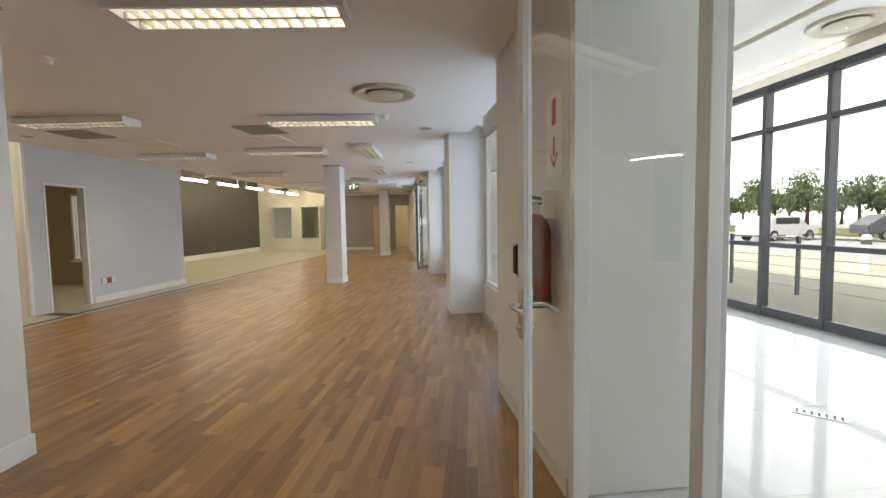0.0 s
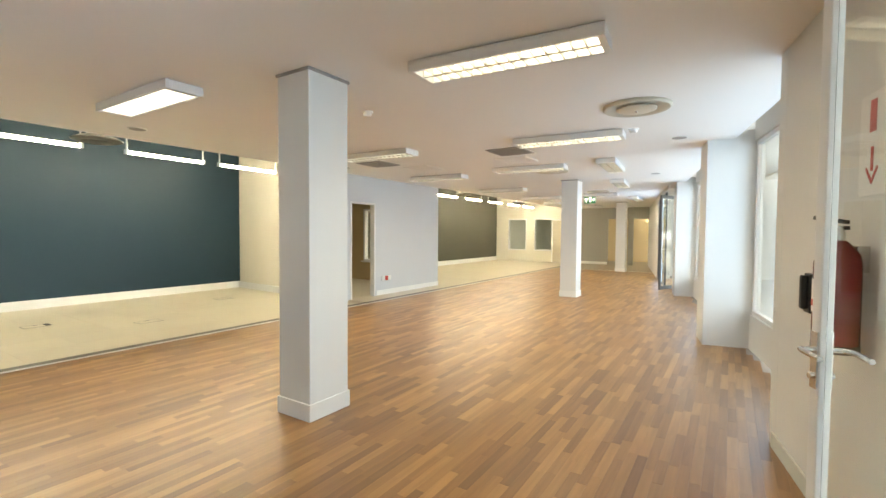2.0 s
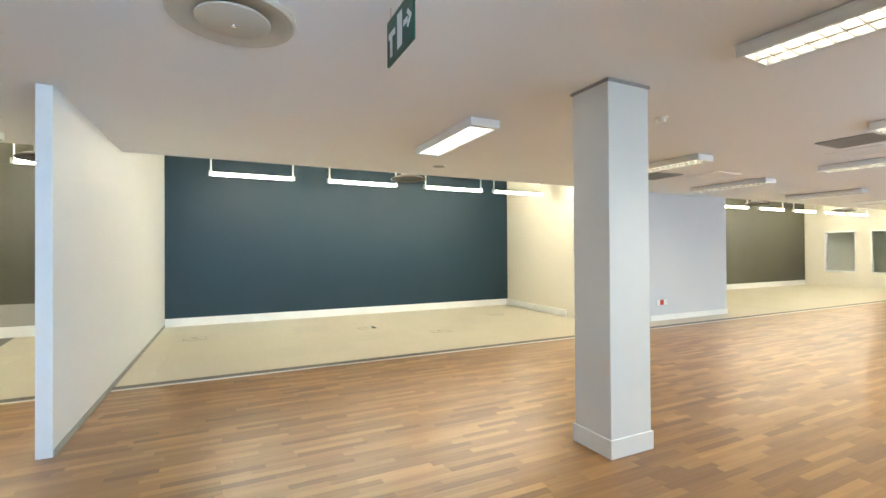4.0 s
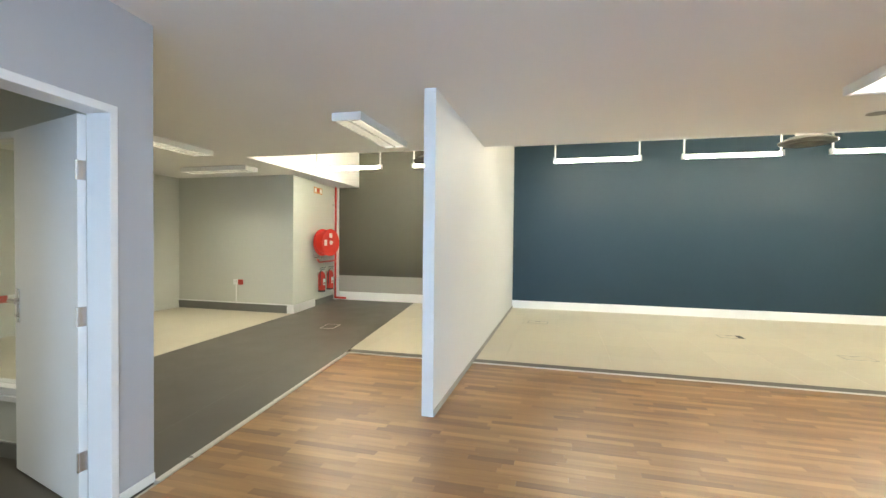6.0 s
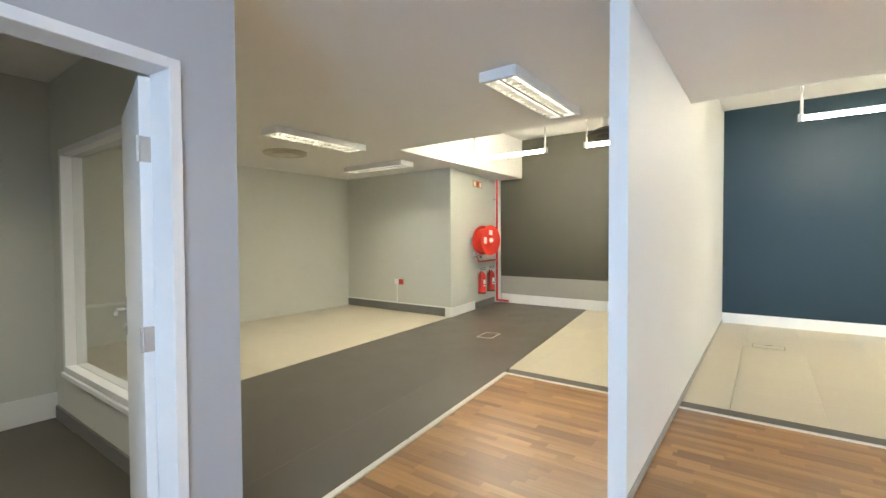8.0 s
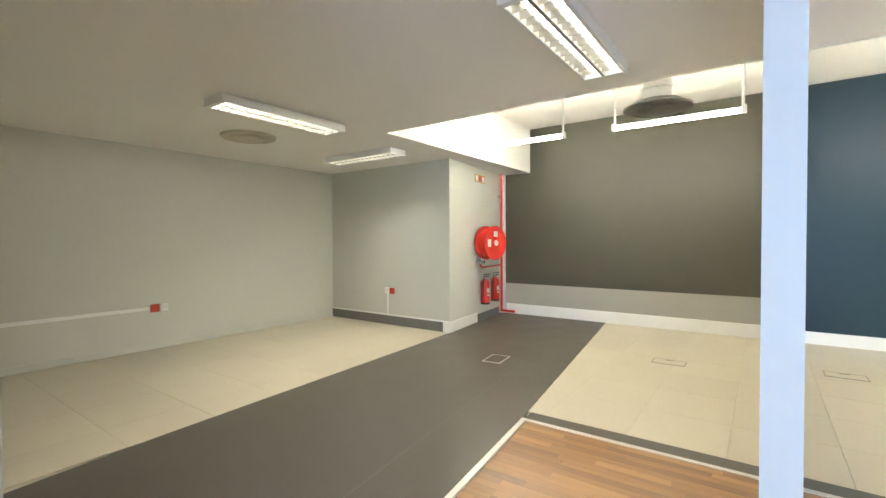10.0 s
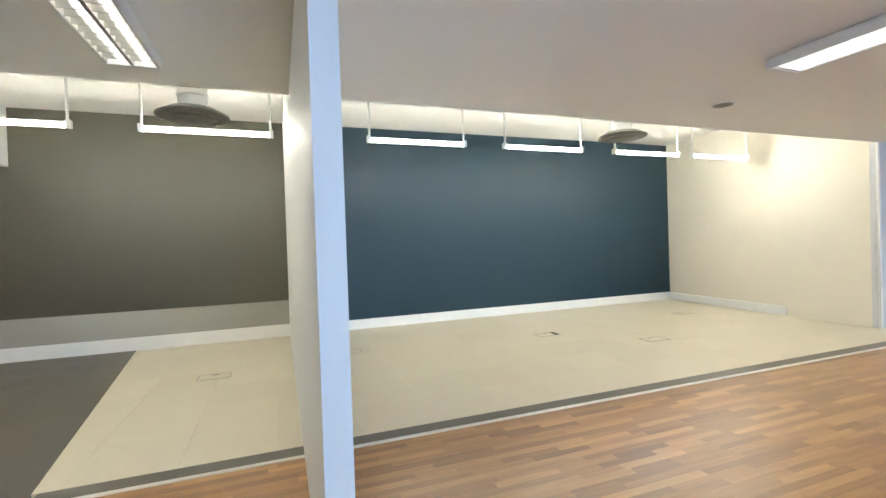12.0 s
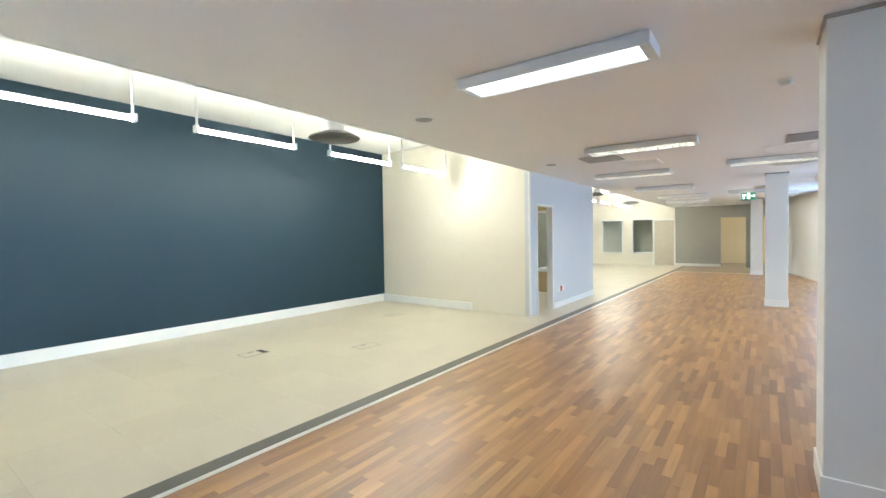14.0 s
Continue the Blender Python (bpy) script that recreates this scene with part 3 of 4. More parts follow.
# glass entrance door, swung into the office
hx, hy, lx, ly = 0.60, 1.17, 0.275, 2.00
LEN = math.hypot(lx - hx, ly - hy)
GD = pose(hx, hy, 0, 0, 0, math.degrees(math.atan2(ly - hy, lx - hx)))
gd = tagged(thing("door_1", "open white aluminium framed glass entrance door", "door"), kind="structure")
for n, a in (("stile", (0, 0.01, 0.036, 2.33)), ("stile", (LEN - 0.05, 0.01, LEN, 2.33)), ("rail", (0.036, 0.01, LEN - 0.05, 0.14)), ("rail", (0.036, 2.26, LEN - 0.05, 2.33))):
    part(n, B(a[0], -0.022, a[1], a[2], 0.022, a[3], m=GD, bevel=0.003), FRAME_WHITE, gd)
pane("pane", 0.036, -0.004, 0.14, LEN - 0.05, 0.004, 2.26, gd, GD)
for s in (-1, 1):
    lever(gd, GD @ pose(LEN - 0.026, s * 0.022, 0.985), s)
ef = tagged(thing("door_frame", "white aluminium entrance door frame", "door frame"), kind="structure")
part("jamb", B(0.635, 1.225, 0, 0.66, 1.29, 2.34, bevel=0.003), FRAME_WHITE, ef)
part("jamb", B(0.0, -1.43, 0, 0.08, -1.372, 2.34, m=FAC, bevel=0.003), FRAME_WHITE, ef)
part("head", B(0.0, -3.75, 2.34, 0.08, -1.372, 2.398, m=FAC, bevel=0.003), FRAME_WHITE, ef)

# office door, open into the room
od = tagged(thing("door_2", "open white flush office door on steel hinges", "door"), kind="structure")
OD = pose(-3.0, -2.56, 0, 0, 0, 5.2) @ pose(0.30, -0.14, 0, 0, 0, -109.6)
part("leaf", B(0.0, -0.02, 0.015, 0.79, 0.02, 2.035, m=OD, bevel=0.002), SKIRT, od)
for z in (0.25, 1.0, 1.75):
    hinge = part("hinge", B(-0.002, -0.018, z - 0.05, 0.001, 0.018, z + 0.05, m=OD), CHROME, od, "steel hinge")
    part("knuckle", cyl(bmesh.new(), OD @ Vector((-0.006, 0.024, z - 0.05)), OD @ Vector((-0.006, 0.024, z + 0.05)), 0.007, seg=10), CHROME, hinge, "", True)
lever(od, OD @ pose(0.735, 0.02, 1.0), 1)
lever(od, OD @ pose(0.735, -0.02, 1.0), -1)
of = tagged(thing("door_frame", "white painted steel frame of the office door", "door frame"), kind="structure")
for a in ((0.24, -0.13, 0, 0.285, 0.014, 2.083), (1.075, -0.13, 0, 1.12, 0.014, 2.083), (0.285, -0.13, 2.04, 1.075, 0.014, 2.083)):
    part("jamb" if a[2] == 0 else "head", B(*a, m=DW, bevel=0.004), FRAME_WHITE, of)
gf = tagged(thing("door_frame", "white timber lining of an open doorway", "door frame"), kind="structure")
for a in ((XG - 0.11, DY0, 0, XG + 0.012, DY0 + 0.035, DH), (XG - 0.11, DY1 - 0.035, 0, XG + 0.012, DY1, DH), (XG - 0.11, DY0 + 0.035, DH - 0.035, XG + 0.012, DY1 - 0.035, DH)):
    part("jamb" if a[2] == 0 else "head", B(*a, bevel=0.003), SKIRT, gf)
# dark-framed glass door of the far screen, standing open into the office
SD = pose(-1.19, 13.0, 0, 0, 0, 245)
sd = tagged(thing("door_4", "open dark-framed glass door of the glazed screen", "door"), kind="structure")
for n, a in (("stile", (0, 0.01, 0.06, 2.40)), ("stile", (0.62, 0.01, 0.68, 2.40)), ("rail", (0.06, 0.01, 0.62, 0.10)), ("rail", (0.06, 2.32, 0.62, 2.40))):
    part(n, B(a[0], -0.022, a[1], a[2], 0.022, a[3], m=SD, bevel=0.003), FRAME_GREY, sd)
pane("pane", 0.06, -0.004, 0.10, 0.62, 0.004, 2.32, sd, SD)
lever(sd, SD @ pose(0.65, 0.022, 1.0), 1)
# far doors
for x, lab in ((-6.95, "cream door standing in the far wall"),):
    d = tagged(thing("door_3", lab, "door"), kind="structure")
    part("leaf", B(x - 0.4, YF - 0.045, 0.01, x + 0.4, YF - 0.005, 2.05, bevel=0.003), BEIGE_METAL, d)
    for a in ((x - 0.47, x - 0.405, 0, 2.12), (x + 0.405, x + 0.47, 0, 2.12), (x - 0.405, x + 0.405, 2.055, 2.12)):
        part("frame", B(a[0], YF - 0.06, a[2], a[1], YF - 0.003, a[3]), SKIRT, d)

# ---- air diffusers, grilles, detectors ----


def diffuser(r=0.30, stem=0.0):
    """Round ceiling diffuser: dished ring, dark gap, centre plate; z = 0 at its seat."""
    o = thing("air_diffuser", "round cream metal ceiling air diffuser", "air diffuser", "round air diffusers")
    part("ring", lathe(bmesh.new(), [(r * 0.72, -0.012), (r * 0.80, -0.028), (r * 0.96, -0.030), (r, -0.018), (r, 0.0), (r * 0.72, 0.0)]), BEIGE_METAL, o, "", True)
    part("throat", lathe(bmesh.new(), [(r * 0.715, -0.008), (r * 0.715, -0.002), (r * 0.70, -0.001)]), BLACK, o, "dark gap")
    part("plate", lathe(bmesh.new(), [(r * 0.05, -0.050), (r * 0.48, -0.044), (r * 0.58, -0.034), (r * 0.58, -0.024), (r * 0.1, -0.02)]), BEIGE_METAL, o, "", True)
    part("screw", lathe(bmesh.new(), [(0.012, -0.056), (0.014, -0.05), (0.014, -0.045)], 14), CHROME, o, "", True)
    return o


df = diffuser()
df.matrix_world = pose(-2.79, -0.13, H)
for x, y in ((-0.76, 4.50), (-2.87, 8.25), (-3.15, 12.9), (-5.75, -6.2)):
    copy_thing(df, pose(x, y, H))


def hung_diffuser():
    o = thing("duct_diffuser", "round grey diffuser on a white duct hung from the raised ceiling", "air diffuser", "duct diffusers of the bays")
    part("duct", lathe(bmesh.new(), [(0.12, 0.05), (0.12, 0.16), (0.128, 0.165), (0.128, 0.185), (0.12, 0.19), (0.12, HB - 2.66)], 32), ENAMEL, o, "", True)
    part("disc", lathe(bmesh.new(), [(0.20, -0.02), (0.24, -0.028), (0.29, -0.012), (0.295, 0.0), (0.20, 0.05), (0.122, 0.062)], 40), DARK_GRILLE, o, "", True)
    part("plate", lathe(bmesh.new(), [(0.05, -0.045), (0.17, -0.04), (0.19, -0.028), (0.10, -0.018)], 32), DARK_GRILLE, o, "", True)
    return o


hd = hung_diffuser()
hd.matrix_world = pose(-7.30, 2.57, 2.65)
copy_thing(hd, pose(-7.30, -2.14, 2.59))
copy_thing(hd, pose(-7.4, 12.6, 2.66))
copy_thing(hd, pose(-7.4, 17.2, 2.66))


def grille(dark):
    mt = GRILLE if dark else CEIL
    o = thing("ceiling_vent", "square grey return air grille with fine slats" if dark else "square white access grille flush in the ceiling", "ceiling vent", "square ceiling vents")
    part("frame", boxes([(-0.27, -0.27, -0.012, 0.27, -0.24, 0), (-0.27, 0.24, -0.012, 0.27, 0.27, 0), (-0.27, -0.24, -0.012, -0.24, 0.24, 0), (0.24, -0.24, -0.012, 0.27, 0.24, 0)]), mt, o)
    part("backing", B(-0.24, -0.24, -0.003, 0.24, 0.24, -0.001), BLACK if dark else mt, o, "dark backing" if dark else "")
    for i in range(15):
        y = -0.225 + 0.032 * i
        part("slat", B(-0.24, y - 0.011, -0.011, 0.24, y + 0.011, -0.004), mt, o)
    return o


gr = grille(True)
gr.matrix_world = pose(-2.72, 6.0, H)
copy_thing(gr, pose(-5.2, 5.95, H))
gw2 = grille(False)
gw2.matrix_world = pose(-2.95, 6.75, H)
copy_thing(gw2, pose(-4.8, 6.75, H))


def detector(x, y):
    o = thing("smoke_detector", "small white ceiling smoke detector", "smoke detector", "ceiling detectors")
    part("base", lathe(bmesh.new(), [(0.055, -0.012), (0.058, -0.006), (0.058, 0.0)], 24), PLASTIC, o, "", True)
    part("head", lathe(bmesh.new(), [(0.02, -0.048), (0.036, -0.044), (0.042, -0.028), (0.04, -0.012)], 24), PLASTIC, o, "", True)
    o.matrix_world = pose(x, y, H)


def speaker(x, y):
    o = thing("ceiling_speaker", "small round white flush ceiling disc", "ceiling speaker", "flush ceiling discs")
    part("rim", lathe(bmesh.new(), [(0.085, -0.010), (0.095, -0.006), (0.10, 0.0)], 28), PLASTIC, o, "", True)
    part("mesh_cover", lathe(bmesh.new(), [(0.02, -0.0125), (0.083, -0.0115), (0.084, -0.009)], 28), GRILLE, o, "grey cover", True)
    o.matrix_world = pose(x, y, H)


detector(-3.06, 3.33)
detector(-0.95, 5.45)
for x, y in ((-0.55, 6.2), (-5.87, 2.46), (-6.01, 5.95), (-1.25, 9.6)):
    speaker(x, y)

# ---- exit signs ----


def exit_sign(m):
    o = thing("exit_sign", "green and white hanging exit sign with an arrow", "exit sign", "exit signs")
    part("plate", B(-0.17, -0.006, -0.28, 0.17, 0.006, -0.06, bevel=0.002), GREEN_SIGN, o)
    for s in (-1, 1):
        part("hanger", cyl(bmesh.new(), (s * 0.13, 0, -0.06), (s * 0.13, 0, 0), 0.003, seg=8), CHROME, o)
        y = s * 0.0075
        part("door_mark", boxes([(-0.02, y - 0.001, -0.25, 0.04, y + 0.001, -0.09)]), WHITE_PRINT, o, "white door mark")
        part("bar_mark", boxes([(-0.14, y - 0.001, -0.16, -0.05, y + 0.001, -0.13), (-0.12, y - 0.001, -0.25, -0.09, y + 0.001, -0.16)]), WHITE_PRINT, o, "white mark")
        bm = bmesh.new()
        box(bm, 0.06, y - 0.001, -0.18, 0.11, y + 0.001, -0.155)
        for k in (-1, 1):
            box(bm, -0.008, y - 0.001, -0.01, 0.05, y + 0.001, 0.01, m=pose(0.145, 0, -0.167, 0, k * 135 + 90 - 90, 0))
        part("arrow", bm, WHITE_PRINT, o, "white arrow")
    o.matrix_world = m
    return o


es = exit_sign(pose(-2.26, 0.56, H))
copy_thing(es, pose(-3.58, 13.7, H))

# ---- fire hose reel and extinguishers on the slanted wall; x along it, y outwards ----
HW = pose(-8.31, -5.15, 0, 0, 0, 187.3) @ Matrix.Diagonal((1, -1, 1, 1))


def hw(x, y, z):
    return HW @ Vector((x, y, z))


rl = thing("fire_hose_reel", "red wall-mounted fire hose reel with a grey hub", "fire hose reel")
RX, RZ = 0.98, 1.34
turn = Matrix.Translation(hw(RX, 0.12, RZ)) @ (pose(0, 0, 0, 0, 0, -18) @ (hw(0, 1, 0) - hw(0, 0, 0))).to_track_quat("Z", "Y").to_matrix().to_4x4()
for z in (0.06, 0.26):
    part("flange", lathe(bmesh.new(), [(0.05, z - 0.006), (0.265, z - 0.006), (0.28, z), (0.28, z + 0.012), (0.265, z + 0.018), (0.24, z + 0.010), (0.12, z + 0.008), (0.09, z + 0.018), (0.05, z + 0.018)], 48, turn), RED, rl, "", True)
prof = []
for i in range(6):
    z = 0.075 + i * 0.030
    prof += [(0.205, z), (0.225, z + 0.008), (0.225, z + 0.020), (0.205, z + 0.028)]
part("hose", lathe(bmesh.new(), prof, 40, turn), RED, rl, "coiled red rubber hose", True)
part("hub", lathe(bmesh.new(), [(0.045, 0.0), (0.045, 0.285), (0.04, 0.30), (0.02, 0.305)], 28, turn), PLASTIC, rl, "pale grey hub", True)
part("label_plate", box(bmesh.new(), -0.05, 0.10, 0.278, 0.04, 0.19, 0.281, m=turn), WHITE_PRINT, rl, "white instruction plate")
part("label_plate", box(bmesh.new(), -0.20, -0.06, 0.278, -0.12, 0.06, 0.281, m=turn), WHITE_PRINT, rl, "white instruction plate")
part("bracket", boxes([(RX - 0.03, 0, 1.2, RX + 0.03, 0.15, 1.48)], HW), RED, rl)
tb = bmesh.new()
tube(tb, [hw(RX, 0.1, 1.32), hw(RX - 0.02, 0.1, 1.02), hw(RX - 0.25, 0.1, 1.03), hw(RX - 0.25, 0.1, 1.12)], 0.013)
part("nozzle_pipe", tb, CHROME, rl, "chrome valve and nozzle pipe", True)
part("valve", cyl(bmesh.new(), hw(RX - 0.02, 0.06, 1.02), hw(RX - 0.02, 0.15, 1.02), 0.03, seg=16), CHROME, rl, "", True)

pp = thing("fire_pipe", "red painted fire water pipe on the wall", "pipe")
tb = bmesh.new()
tube(tb, [hw(2.0, 0.06, H), hw(2.0, 0.06, 0.06), hw(2.0, 0.32, 0.05)], 0.023, 14)
part("riser", tb, RED, pp, "", True)
tb = bmesh.new()
tube(tb, [hw(2.0, 0.06, 0.92), hw(RX + 0.1, 0.06, 0.92), hw(RX, 0.06, 0.99)], 0.017, 12)
part("branch", tb, RED, pp, "", True)
for z in (0.5, 1.4, 2.2):
    part("clip", boxes([(1.95, 0, z - 0.015, 2.05, 0.065, z + 0.015)], HW), CHROME, pp, "steel clip")
structure("pipe_casing", B(2.05, 0, 0, 2.14, 0.1, H, m=HW, bevel=0.003), PAINT, "white boxed pipe casing", "trim")
structure("baseboard_hose", B(-0.01, 0, 0, 0.98, 0.02, 0.16, m=HW, bevel=0.003), SKIRT, "white skirting on the hose reel wall", "baseboard")
structure("baseboard_hose_dark", B(1.0, 0, 0, 1.94, 0.03, 0.13, m=HW, bevel=0.003), SKIRT_GREY, "dark skirting below the extinguishers", "baseboard")


def extinguisher(m, body, label, s=1.0):
    """Hung extinguisher, wall behind at local y = -0.09 s, bottom at z = 0."""
    o = thing("fire_extinguisher", label, "fire extinguisher", "fire extinguishers")
    r = 0.075 * s
    part("cylinder", lathe(bmesh.new(), [(r * 0.8, 0), (r * 0.96, 0.01 * s), (r, 0.03 * s), (r, 0.33 * s), (r * 0.9, 0.37 * s), (r * 0.55, 0.405 * s), (r * 0.36, 0.42 * s)], 32), body, o, "", True)
    part("foot_ring", lathe(bmesh.new(), [(r * 0.99, -0.008 * s), (r * 1.02, -0.004 * s), (r * 1.02, 0.02 * s), (r * 0.99, 0.024 * s)], 32), BLACK, o)
    for nm, z0, z1, k, mt, lb in (("label_plate", 0.14, 0.27, 1.012, WHITE_PRINT, "white printed label"), ("label_bar", 0.165, 0.19, 1.025, RED_PRINT, "red print")):
        bm = bmesh.new()
        ring = [[bm.verts.new((r * k * math.cos(a), r * k * math.sin(a), z * s)) for a in [radians(45 + 10 * j) for j in range(10)]] for z in (z0, z1)]
        for j in range(9):
            bm.faces.new((ring[0][j], ring[0][j + 1], ring[1][j + 1], ring[1][j]))
        part(nm, bm, mt, o, lb)
    part("valve", lathe(bmesh.new(), [(0.022 * s, 0.42 * s), (0.024 * s, 0.45 * s), (0.018 * s, 0.46 * s), (0.018 * s, 0.475 * s)], 18), CHROME, o, "", True)
    part("grip", boxes([(-0.014 * s, -0.03 * s, 0.462 * s, 0.014 * s, 0.07 * s, 0.476 * s)]), BLACK, o, "black grip")
    part("squeeze_lever", boxes([(-0.013 * s, -0.03 * s, -0.007 * s, 0.013 * s, 0.08 * s, 0.007 * s)], pose(0, 0, 0.496 * s, 10, 0, 0)), BLACK, o)
    tb = bmesh.new()
    tube(tb, [Vector(p) * s for p in ((0.02, 0, 0.445), (0.06, 0.0, 0.44), (0.088, 0.0, 0.40), (0.09, 0.0, 0.20), (0.088, 0, 0.12))], 0.009 * s, 10)
    part("hose", tb, BLACK, o, "black rubber hose", True)
    part("bracket", boxes([(-0.02 * s, -0.092 * s, 0.30 * s, 0.02 * s, -r * 0.7, 0.40 * s)]), CHROME, o, "wall bracket")
    o.matrix_world = m
    return o


RW = pose(-8.31, -5.15, 0, 0, 0, 7.3)     # same wall, unmirrored: x towards the corner, y outwards
ex = extinguisher(RW @ pose(-1.14, 0.09, 0.30), RED, "red fire extinguisher hung on the wall below the hose reel")
copy_thing(ex, RW @ pose(-1.60, 0.09, 0.30))
ex2 = extinguisher(FAC @ pose(-0.10, -1.17, 0.93, 0, 0, 90), RED_SHADED, "red fire extinguisher on the pier by the glass door, colour darkened for shade", 1.1)

# wall signs
sg = thing("fire_sign", "small orange and white fire equipment sign", "sign")
part("plate", B(0.92, 0.001, 2.37, 1.34, 0.006, 2.50, m=HW), ORANGE_PRINT, sg)
for i in range(3):
    part("symbol", B(0.95 + 0.135 * i, 0.0065, 2.39, 1.04 + 0.135 * i, 0.008, 2.48, m=HW), WHITE_PRINT if i != 1 else RED_PRINT, sg, "printed symbol")
s2 = thing("extinguisher_sign", "white sign with a red extinguisher symbol and arrow", "sign")
part("plate", B(-0.006, -1.30, 1.58, -0.001, -1.08, 2.0, m=FAC), WHITE_PRINT, s2)
part("symbol", B(-0.008, -1.215, 1.84, -0.0065, -1.165, 1.97, m=FAC), RED_PRINT, s2, "red symbol")
bm = bmesh.new()
box(bm, -0.008, -1.20, 1.68, -0.0065, -1.18, 1.78, m=FAC)
for k in (-1, 1):
    box(bm, -0.008, -0.007, -0.005, -0.0065, 0.007, 0.075, m=FAC @ pose(0, -1.19, 1.635, k * 38, 0, 0))
part("arrow", bm, RED_PRINT, s2, "red arrow")
hs = thing("wall_handset", "black wall handset beside the entrance", "handset")
part("cradle", B(-0.035, -0.66, 1.0, -0.001, -0.57, 1.21, m=FAC, bevel=0.006), BLACK, hs)
part("receiver", B(-0.065, -0.645, 1.02, -0.037, -0.60, 1.2, m=FAC, bevel=0.008), BLACK, hs)

# ---- sockets ----


def socket(m, cells, label, cord=0.0):
    """A row of socket plates: x along the wall, y outwards, z up from the row's middle."""
    o = thing("wall_socket", label, "wall socket", "wall sockets")
    n = len(cells)
    for i, c in enumerate(cells):
        x = (i - (n - 1) / 2) * 0.105
        p = part("plate", B(x - 0.05, 0, -0.05, x + 0.05, 0.028, 0.05, bevel=0.004), RED_PRINT if c == "r" else PLASTIC, o, "red plate" if c == "r" else "white plate")
        for dx in (-0.018, 0.018):
            part("pin_hole", cyl(bmesh.new(), (x + dx, 0.0275, 0.005), (x + dx, 0.0288, 0.005), 0.005, seg=8), BLACK, p)
    if cord:
        part("conduit", B(0.045, 0, -cord, 0.062, 0.012, -0.051), PLASTIC, o, "white conduit")
    o.matrix_world = m


socket(pose(-8.31, -6.35, 0.56, 0, 0, -90), "rw", "white and red wall socket with a white conduit down", 0.38)
socket(pose(XG, 7.82, 0.37, 0, 0, -90), "wrw", "white and red socket row on the grey wall")
socket(pose(-5.40, -7.77, 0.53, 0, 0, 0), "wr", "white and red wall socket at the end of the trunking")
tk = thing("trunking", "white surface cable trunking along the back wall", "trunking")
part("channel", B(-5.28, -7.77, 0.51, 3.0, -7.745, 0.55, bevel=0.003), PLASTIC, tk)

# ---- floor boxes ----


def floor_box(x, y, dark, a=0, z=0.0, worn=False):
    o = thing("floor_box", "flush floor outlet box with a thin metal rim", "floor box", "floor outlet boxes")
    part("rim", boxes([(-0.17, -0.11, 0, 0.17, -0.098, 0.004), (-0.17, 0.098, 0, 0.17, 0.11, 0.004), (-0.17, -0.098, 0, -0.158, 0.098, 0.004), (0.158, -0.098, 0, 0.17, 0.098, 0.004)]), TRIM_METAL if dark else TAUPE, o)
    part("lid", B(-0.157, -0.097, 0, 0.157, 0.097, 0.003), VINYL if dark else TILE, o)
    part("lid_slot", B(-0.04, 0.06, 0.003, 0.04, 0.075, 0.0042), BLACK, o, "dark finger slot")
    if worn:
        for k in (-1, 0, 1):
            part("dark_insert", B(0.085, k * 0.064 - 0.026, 0.003, 0.15, k * 0.064 + 0.026, 0.009, bevel=0.002), BLACK, o, "open black cable flap")
    o.matrix_world = pose(x, y, z, 0, 0, a)


floor_box(-7.41, -3.87, True, 7, 0.003)
for x, y in ((-8.84, -0.66), (-8.52, 2.2), (-7.57, 3.28), (-8.9, 5.3), (-8.4, -2.2)):
    floor_box(x, y, False, 90, 0.0, y == 2.2)

# ---- lobby fittings and outside ----
ld = copy_thing(df, pose(3.50, 4.60, HL))
tagged(ld, "large round grey lobby ceiling diffuser")
sp = thing("sprinkler_pipe", "cream sprinkler pipe along the lobby ceiling", "pipe")
part("pipe", cyl(bmesh.new(), FAC @ Vector((2.55, -5.5, HL - 0.12)), FAC @ Vector((2.55, 13.3, HL - 0.12)), 0.025, seg=12), BEIGE_METAL, sp, "", True)
for y in (-2.0, 1.0, 4.0, 7.0):
    part("hanger", cyl(bmesh.new(), FAC @ Vector((2.55, y, HL - 0.1)), FAC @ Vector((2.55, y, HL)), 0.008, seg=8), CHROME, sp)
    part("nozzle", cyl(bmesh.new(), FAC @ Vector((2.55, y + 0.5, HL - 0.2)), FAC @ Vector((2.55, y + 0.5, HL - 0.14)), 0.015, 0.008, 10), CHROME, sp)
lt = thing("cove_lamp", "cream strip lamp along the head of the curtain wall", "lamp")
part("housing", B(3.72, -5.8, HL - 0.10, 3.98, 13.2, HL - 0.001, m=FAC, bevel=0.004), BEIGE_METAL, lt)
for i in range(6):
    part("tube", cyl(bmesh.new(), FAC @ Vector((3.70, -5.5 + 3.1 * i, HL - 0.06)), FAC @ Vector((3.70, -2.9 + 3.1 * i, HL - 0.06)), 0.016, seg=12), TUBE, lt, "glowing fluorescent tube", True)
fd = thing("floor_drain", "slotted metal floor grating in the white tiles", "floor grating")
part("frame", B(-0.15, -0.05, -0.006, 0.15, 0.05, -0.001), TRIM_METAL, fd)
for i in range(7):
    part("slot", B(-0.13 + 0.04 * i, -0.035, -0.001, -0.115 + 0.04 * i, 0.035, 0.0005), BLACK, fd)
fd.matrix_world = pose(2.43, 3.3, 0, 0, 0, -35)

